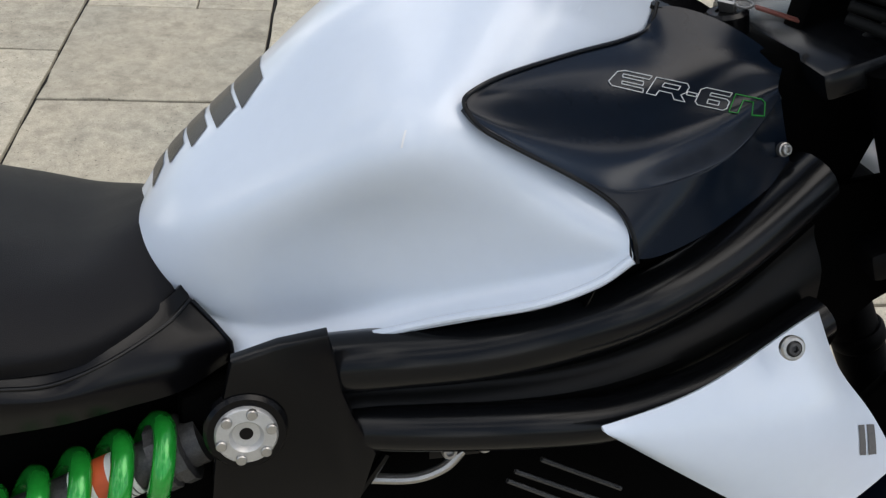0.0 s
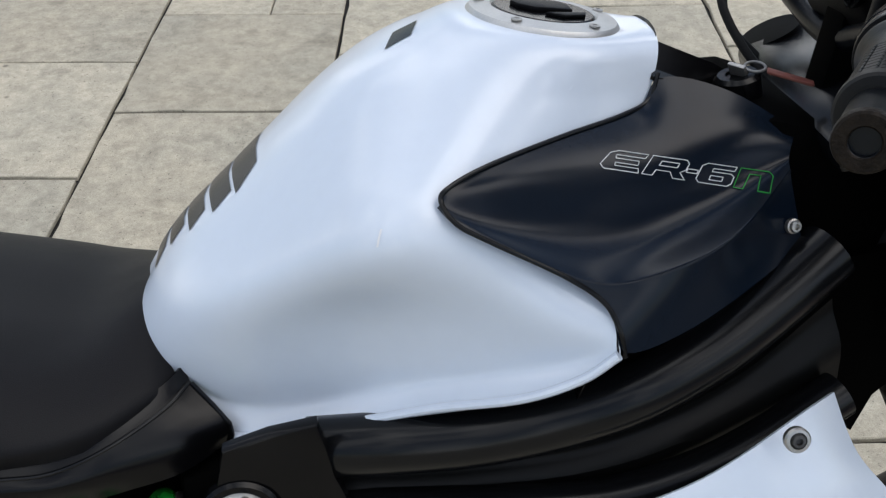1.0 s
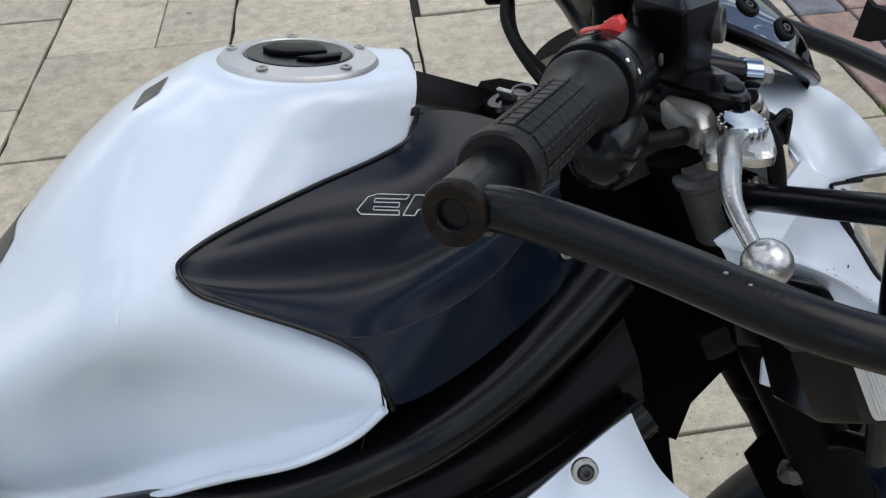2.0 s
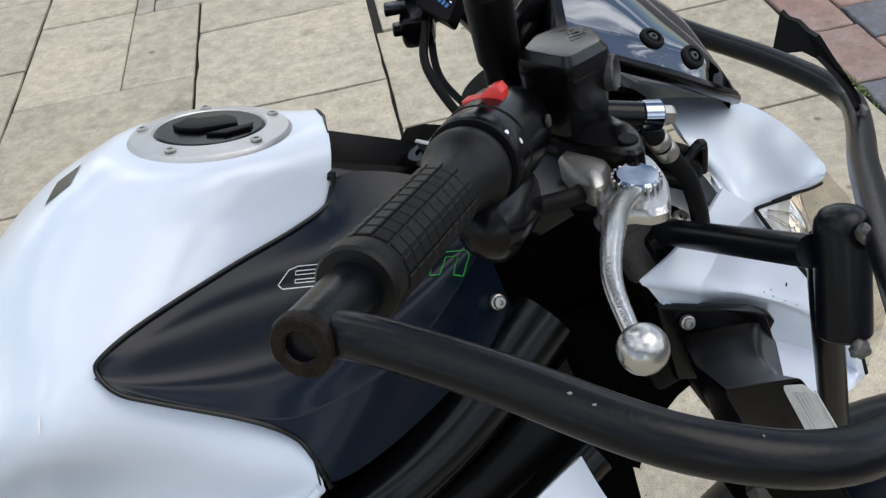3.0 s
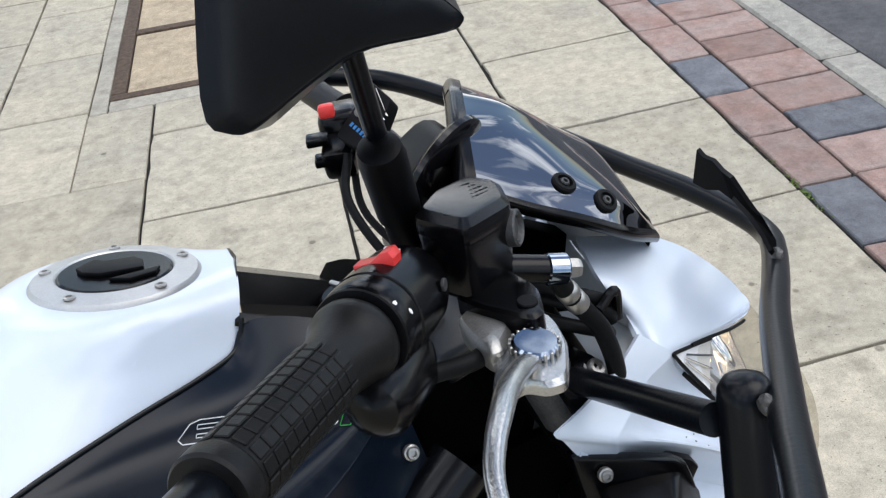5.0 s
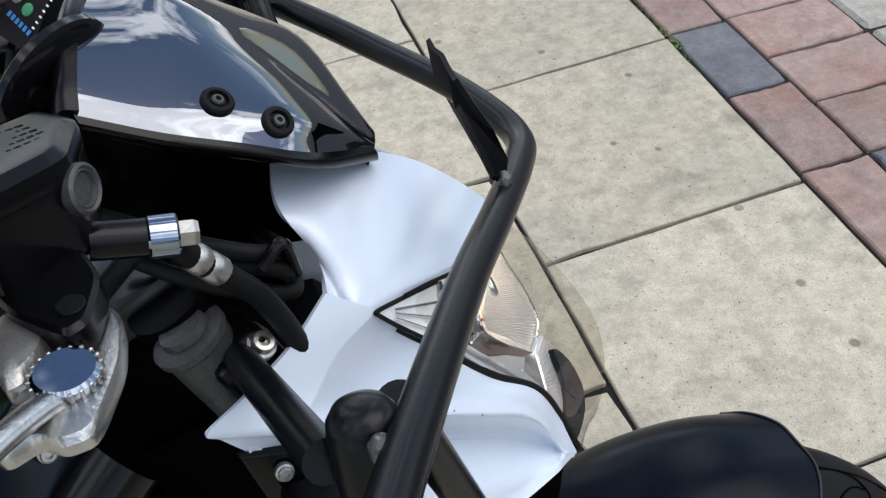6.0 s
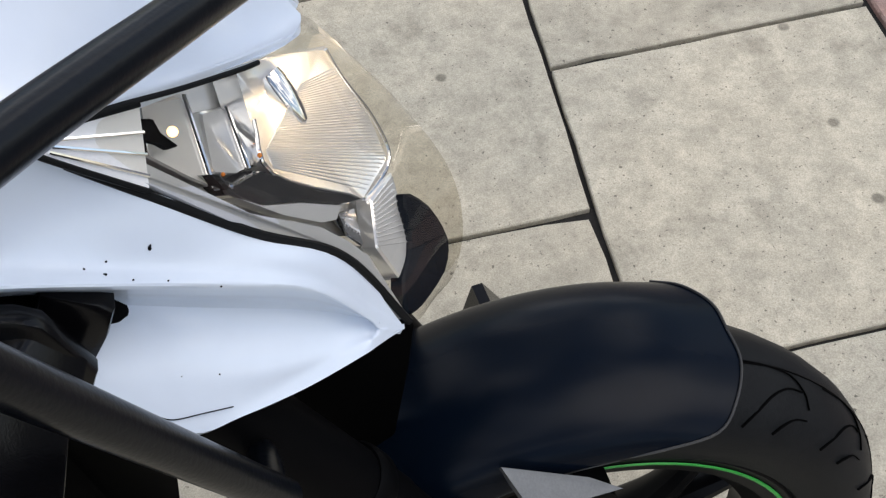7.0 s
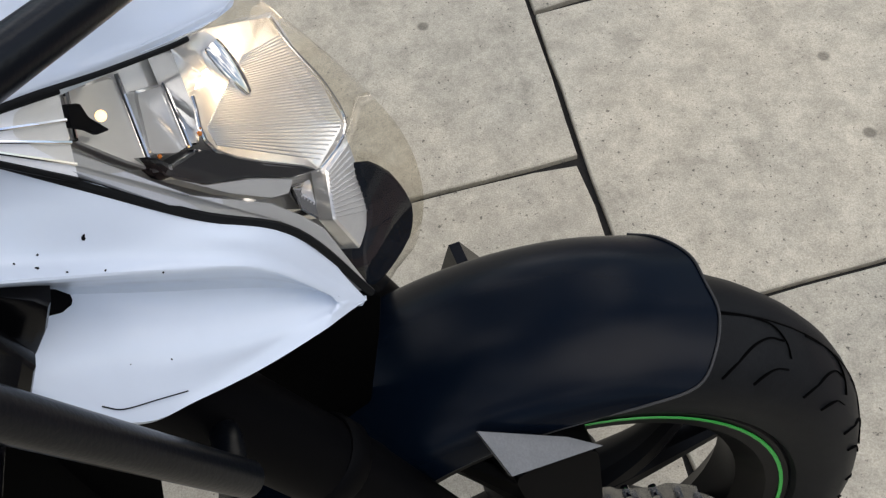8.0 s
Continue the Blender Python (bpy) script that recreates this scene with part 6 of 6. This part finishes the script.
# Raised dark beads stand for the shade in the tread grooves.
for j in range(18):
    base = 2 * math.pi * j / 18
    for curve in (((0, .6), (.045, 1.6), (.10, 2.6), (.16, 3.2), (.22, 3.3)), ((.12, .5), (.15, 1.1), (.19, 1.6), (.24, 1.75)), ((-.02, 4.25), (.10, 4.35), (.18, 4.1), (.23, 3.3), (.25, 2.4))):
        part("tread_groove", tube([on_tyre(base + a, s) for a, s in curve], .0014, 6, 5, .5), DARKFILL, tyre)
# brackets, bolts and hoses under the frame
hanger = part("engine_bracket", prism([(-.02, -.012), (.022, -.012), (.022, .022), (-.02, .022)], .004, Matrix(((1, 0, 0, -.668), (0, 0, -1, -.15), (0, 1, 0, .735), (0, 0, 0, 1))), .001), PLASTIC, bike, "black engine bracket")
for o in ((-.672, -.158, .731), (-.643, -.158, .733)):
    part("bracket_bolt", lathe([(.0062, -.012), (.0062, 0), (.0055, .001), (.0034, .001), (.003, -.002), (0, -.002)], axis_pose(o, (.1, -1, .15)), 20), STEEL, hanger, "steel socket bolt")
part("clutch_hose", tube([(-.66, -.150, .726), (-.675, -.152, .712), (-.70, -.150, .703), (-.735, -.14, .700)], .0045, 10), STEEL, bike, "braided grey hose under the frame")

for k in range(3):
    part("engine_fin", tube([FINS[2 * k], FINS[2 * k + 1]], .0022, 6), DARKCAST, bike, "grey edge line of an engine fin")
part("frame_bracket", tube([FINS[6], FINS[7]], .004, 8), PLASTIC, bike, "black bracket edge under the frame")

screen_tree = BVHTree.FromPolygons([v.co for v in screen.data.vertices], [p.vertices for p in screen.data.polygons])
for o in ((-0.276, -0.120, 1.113), (-0.249, -0.115, 1.090)):
    o, on, _, _ = screen_tree.ray_cast(Vector(o) - Vector((0.12, 0.91, -0.40)) * .1, Vector((0.12, 0.91, -0.40)))
    on = on if on.z > 0 else -on
    f = part("screen_fixing", lathe([(.0088, -.002), (.0088, .0012), (.0078, .0025), (.0056, .0028), (.0050, .0002), (0, .0)], axis_pose(o, on), 28), RUBBER, screen, "rubber-sleeved screen fixing")
    part("screw", lathe([(.0034, -.001), (.0034, .0022), (.0028, .003), (.0016, .003), (.0014, .001), (0, .001)], axis_pose(o, on), 14), DARKCAST, f)




# ---- paving pieces ----
SW, GAP = 0.600, 0.006


def piece_mesh(name, sx, sy, h, material, bevel=0.004, wear=0.0, seed=0, skew=0.0):
    """A paving piece; wear makes its rim uneven."""
    if not wear:
        b = block((sx, sy, h), pose(0, 0, -h / 2), bevel, 1)
    else:
        r = random.Random(seed)
        corners = [(-sx / 2, -sy / 2), (sx / 2, -sy / 2), (sx / 2, sy / 2), (-sx / 2, sy / 2)]
        rim = []
        for (x0, y0), (x1, y1) in zip(corners, corners[1:] + corners[:1]):
            for k in range(7):
                t = (k + r.uniform(-.25, .25) * (k > 0)) / 7
                d = r.uniform(0, wear) + (r.random() < .12) * wear * 1.6
                x, y = x0 + (x1 - x0) * t, y0 + (y1 - y0) * t
                rim.append((x - math.copysign(min(d, abs(x)), x) * (abs(x) > sx / 2 - .001), y - math.copysign(min(d, abs(y)), y) * (abs(y) > sy / 2 - .001)))
        b = loft([[Vector((x, y, -h)) for x, y in rim], [Vector((x, y, -bevel)) for x, y in rim], [Vector((x - math.copysign(bevel, x), y - math.copysign(bevel, y), 0)) for x, y in rim]])
    me = bpy.data.meshes.new(name)
    for v in b.verts:
        v.co.y += v.co.x * skew
    b.normal_update()
    b.to_mesh(me)
    b.free()
    me.materials.append(material)
    return me


# each column of slabs: where a joint lies, the length of its slabs and how far its cross joints run off square
COLUMNS = [(1.692, .633, .048), (1.342, .634, .040), (2.900, .614, .018)] + [(3.186, .632, .004), (2.854, .632, .004)] * 4
slab_meshes = [[piece_mesh("slab", SW - GAP, length - GAP, 0.05, SLAB, .0022, .0036, 5 * c + k, skew) for k in range(3 if c > 2 else 5)] for c, (_, length, skew) in enumerate(COLUMNS[:5])]
rnd = random.Random(4)
COVER = (-2.046, -1.176, 3.784, 5.46)
for c in range(10):
    base, SL, _ = COLUMNS[c]
    first = -int((base + 4.05) / SL)
    for r in range(first, first + 20):
        y0, x0 = base + SL * r + GAP / 2, -SW * (c + 1) + GAP / 2
        x1, y1 = x0 + SW - GAP, y0 + SL - GAP
        boxes = [(x0, x1, y0, y1)]
        if x1 > COVER[0] and x0 < COVER[1] and y1 > COVER[2] and y0 < COVER[3]:
            boxes = [q for q in ((x0, min(x1, COVER[0]), y0, y1), (max(x0, COVER[1]), x1, y0, y1),
                     (max(x0, COVER[0]), min(x1, COVER[1]), y0, min(y1, COVER[2])),
                     (max(x0, COVER[0]), min(x1, COVER[1]), max(y0, COVER[3]), y1)) if q[1] - q[0] > .03 and q[3] - q[2] > .03]
        for q in boxes:
            whole = len(boxes) == 1 and q[1] - q[0] > SW - GAP - .001 and q[3] - q[2] > SL - GAP - .001
            s = new("slab", rnd.choice(slab_meshes[c if c < 3 else 3 + (c - 3) % 2]) if whole else piece_mesh("slab", q[1] - q[0] - .004, q[3] - q[2] - .004, .05, SLAB))
            s.parent = pavement
            s.matrix_basis = pose((q[0] + q[1]) / 2, (q[2] + q[3]) / 2, rnd.uniform(-.0015, .0015), rnd.uniform(-.1, .1), rnd.uniform(-.1, .1), rnd.uniform(-.12, .12) if whole else 0)
cover = tagged(new("access_cover"), "rusty iron access cover with two concrete-filled trays", "manhole cover")
cover.location = (0, 0, 0)
X0, X1, Y0, Y1 = -1.976, -1.262, 3.89, 5.37
for n, (a0, a1, b0, b1) in {"frame_bar": (X0, X1, Y0, Y0 + .055), "frame_bar.001": (X0, X1, Y1 - .055, Y1), "frame_bar.002": (X0, X0 + .06, Y0 + .055, Y1 - .055),
                            "frame_bar.003": (X1 - .06, X1, Y0 + .055, Y1 - .055), "cross_bar": (X0 + .06, X1 - .06, 4.605, 4.665)}.items():
    finish(block((a1 - a0 - .002, b1 - b0 - .002, .04), pose((a0 + a1) / 2, (b0 + b1) / 2, -.019), .003, 1), n.split(".")[0], RUST, cover)
for b0, b1 in ((Y0 + .055, 4.605), (4.665, Y1 - .055)):
    finish(block((X1 - X0 - .126, b1 - b0 - .006, .03), pose((X0 + X1) / 2, (b0 + b1) / 2, -.021), .004, 1), "infill_tray", INFILL, cover, "sandy concrete infill")
for a0, a1, b0, b1 in ((COVER[0], X0, COVER[2], COVER[3]), (X1, COVER[1], COVER[2], COVER[3]), (X0, X1, COVER[2], Y0), (X0, X1, Y1, COVER[3])):
    p = new("cement_edging", piece_mesh("cement_edging", a1 - a0 - .004, b1 - b0 - .004, .05, CEMENT, .003, .003, 21))
    p.parent = pavement
    p.matrix_basis = pose((a0 + a1) / 2, (b0 + b1) / 2, -.001)
red_a, grey_a = piece_mesh("paver", .158, .301, .05, BRICK_RED, .004, .0025, 11), piece_mesh("paver", .158, .301, .05, BRICK_GREY, .004, .0025, 12)
red_b, grey_b = piece_mesh("paver", .276, .200, .05, BRICK_RED, .004, .0025, 11), piece_mesh("paver", .276, .200, .05, BRICK_GREY, .004, .0025, 12)
band = tagged(new("paver_band"), "band of red and blue-grey block pavers along the kerb", "pavement", kind="structure")
for k in range(-21, 22):
    y = 2.351 + .3085 * (k + .5)
    p = new("paver", grey_a if k in (-1, 2, 6, 9, -4, 12) else red_a)
    p.parent = band
    p.matrix_basis = pose(.088, y, rnd.uniform(-.002, .002), 0, 0, rnd.uniform(-.3, .3))
for k in range(-31, 32):
    y = 2.36 + .2075 * (k + .5)
    p = new("paver", grey_b if k in (1, 7, -4, 13, -9, 19) else red_b)
    p.parent = band
    p.matrix_basis = pose(.313, y, rnd.uniform(-.002, .002), 0, 0, rnd.uniform(-.3, .3))
kerb_mesh = piece_mesh("kerb_stone", .150, .905, .18, KERB, .012)
kerb = tagged(new("kerb"), "pale concrete kerb between pavement and road", "kerb", kind="structure")
for k in range(-12, 14):
    p = new("kerb_stone", kerb_mesh)
    p.parent = kerb
    p.matrix_basis = pose(.537, 3.08 + .915 * (k + .5), -.002, 0, 0, 0)

# moss in the joints where slabs meet pavers
moss_b = bmesh.new()
for k in range(110):
    y = 2.36 + rnd.gauss(0, .09)
    c = (rnd.gauss(0.004, .006), y, -.004 + rnd.uniform(0, .004))
    if rnd.random() < .3:
        c = (rnd.uniform(-.10, .01), 2.325 + rnd.gauss(0, .006), -.004)
    r = rnd.uniform(.0015, .0045)
    vs = [moss_b.verts.new(Vector(c) + Vector((r * math.cos(a) * rnd.uniform(.7, 1.3), r * math.sin(a) * rnd.uniform(.7, 1.3), 0))) for a in (0, 1.3, 2.5, 3.8, 5.0)]
    top = moss_b.verts.new(Vector(c) + Vector((0, 0, r * .8)))
    for i in range(5):
        moss_b.faces.new((vs[i], vs[(i + 1) % 5], top))
finish(moss_b, "moss", MOSS, pavement, "green moss in the paving joint", kind="stuff")
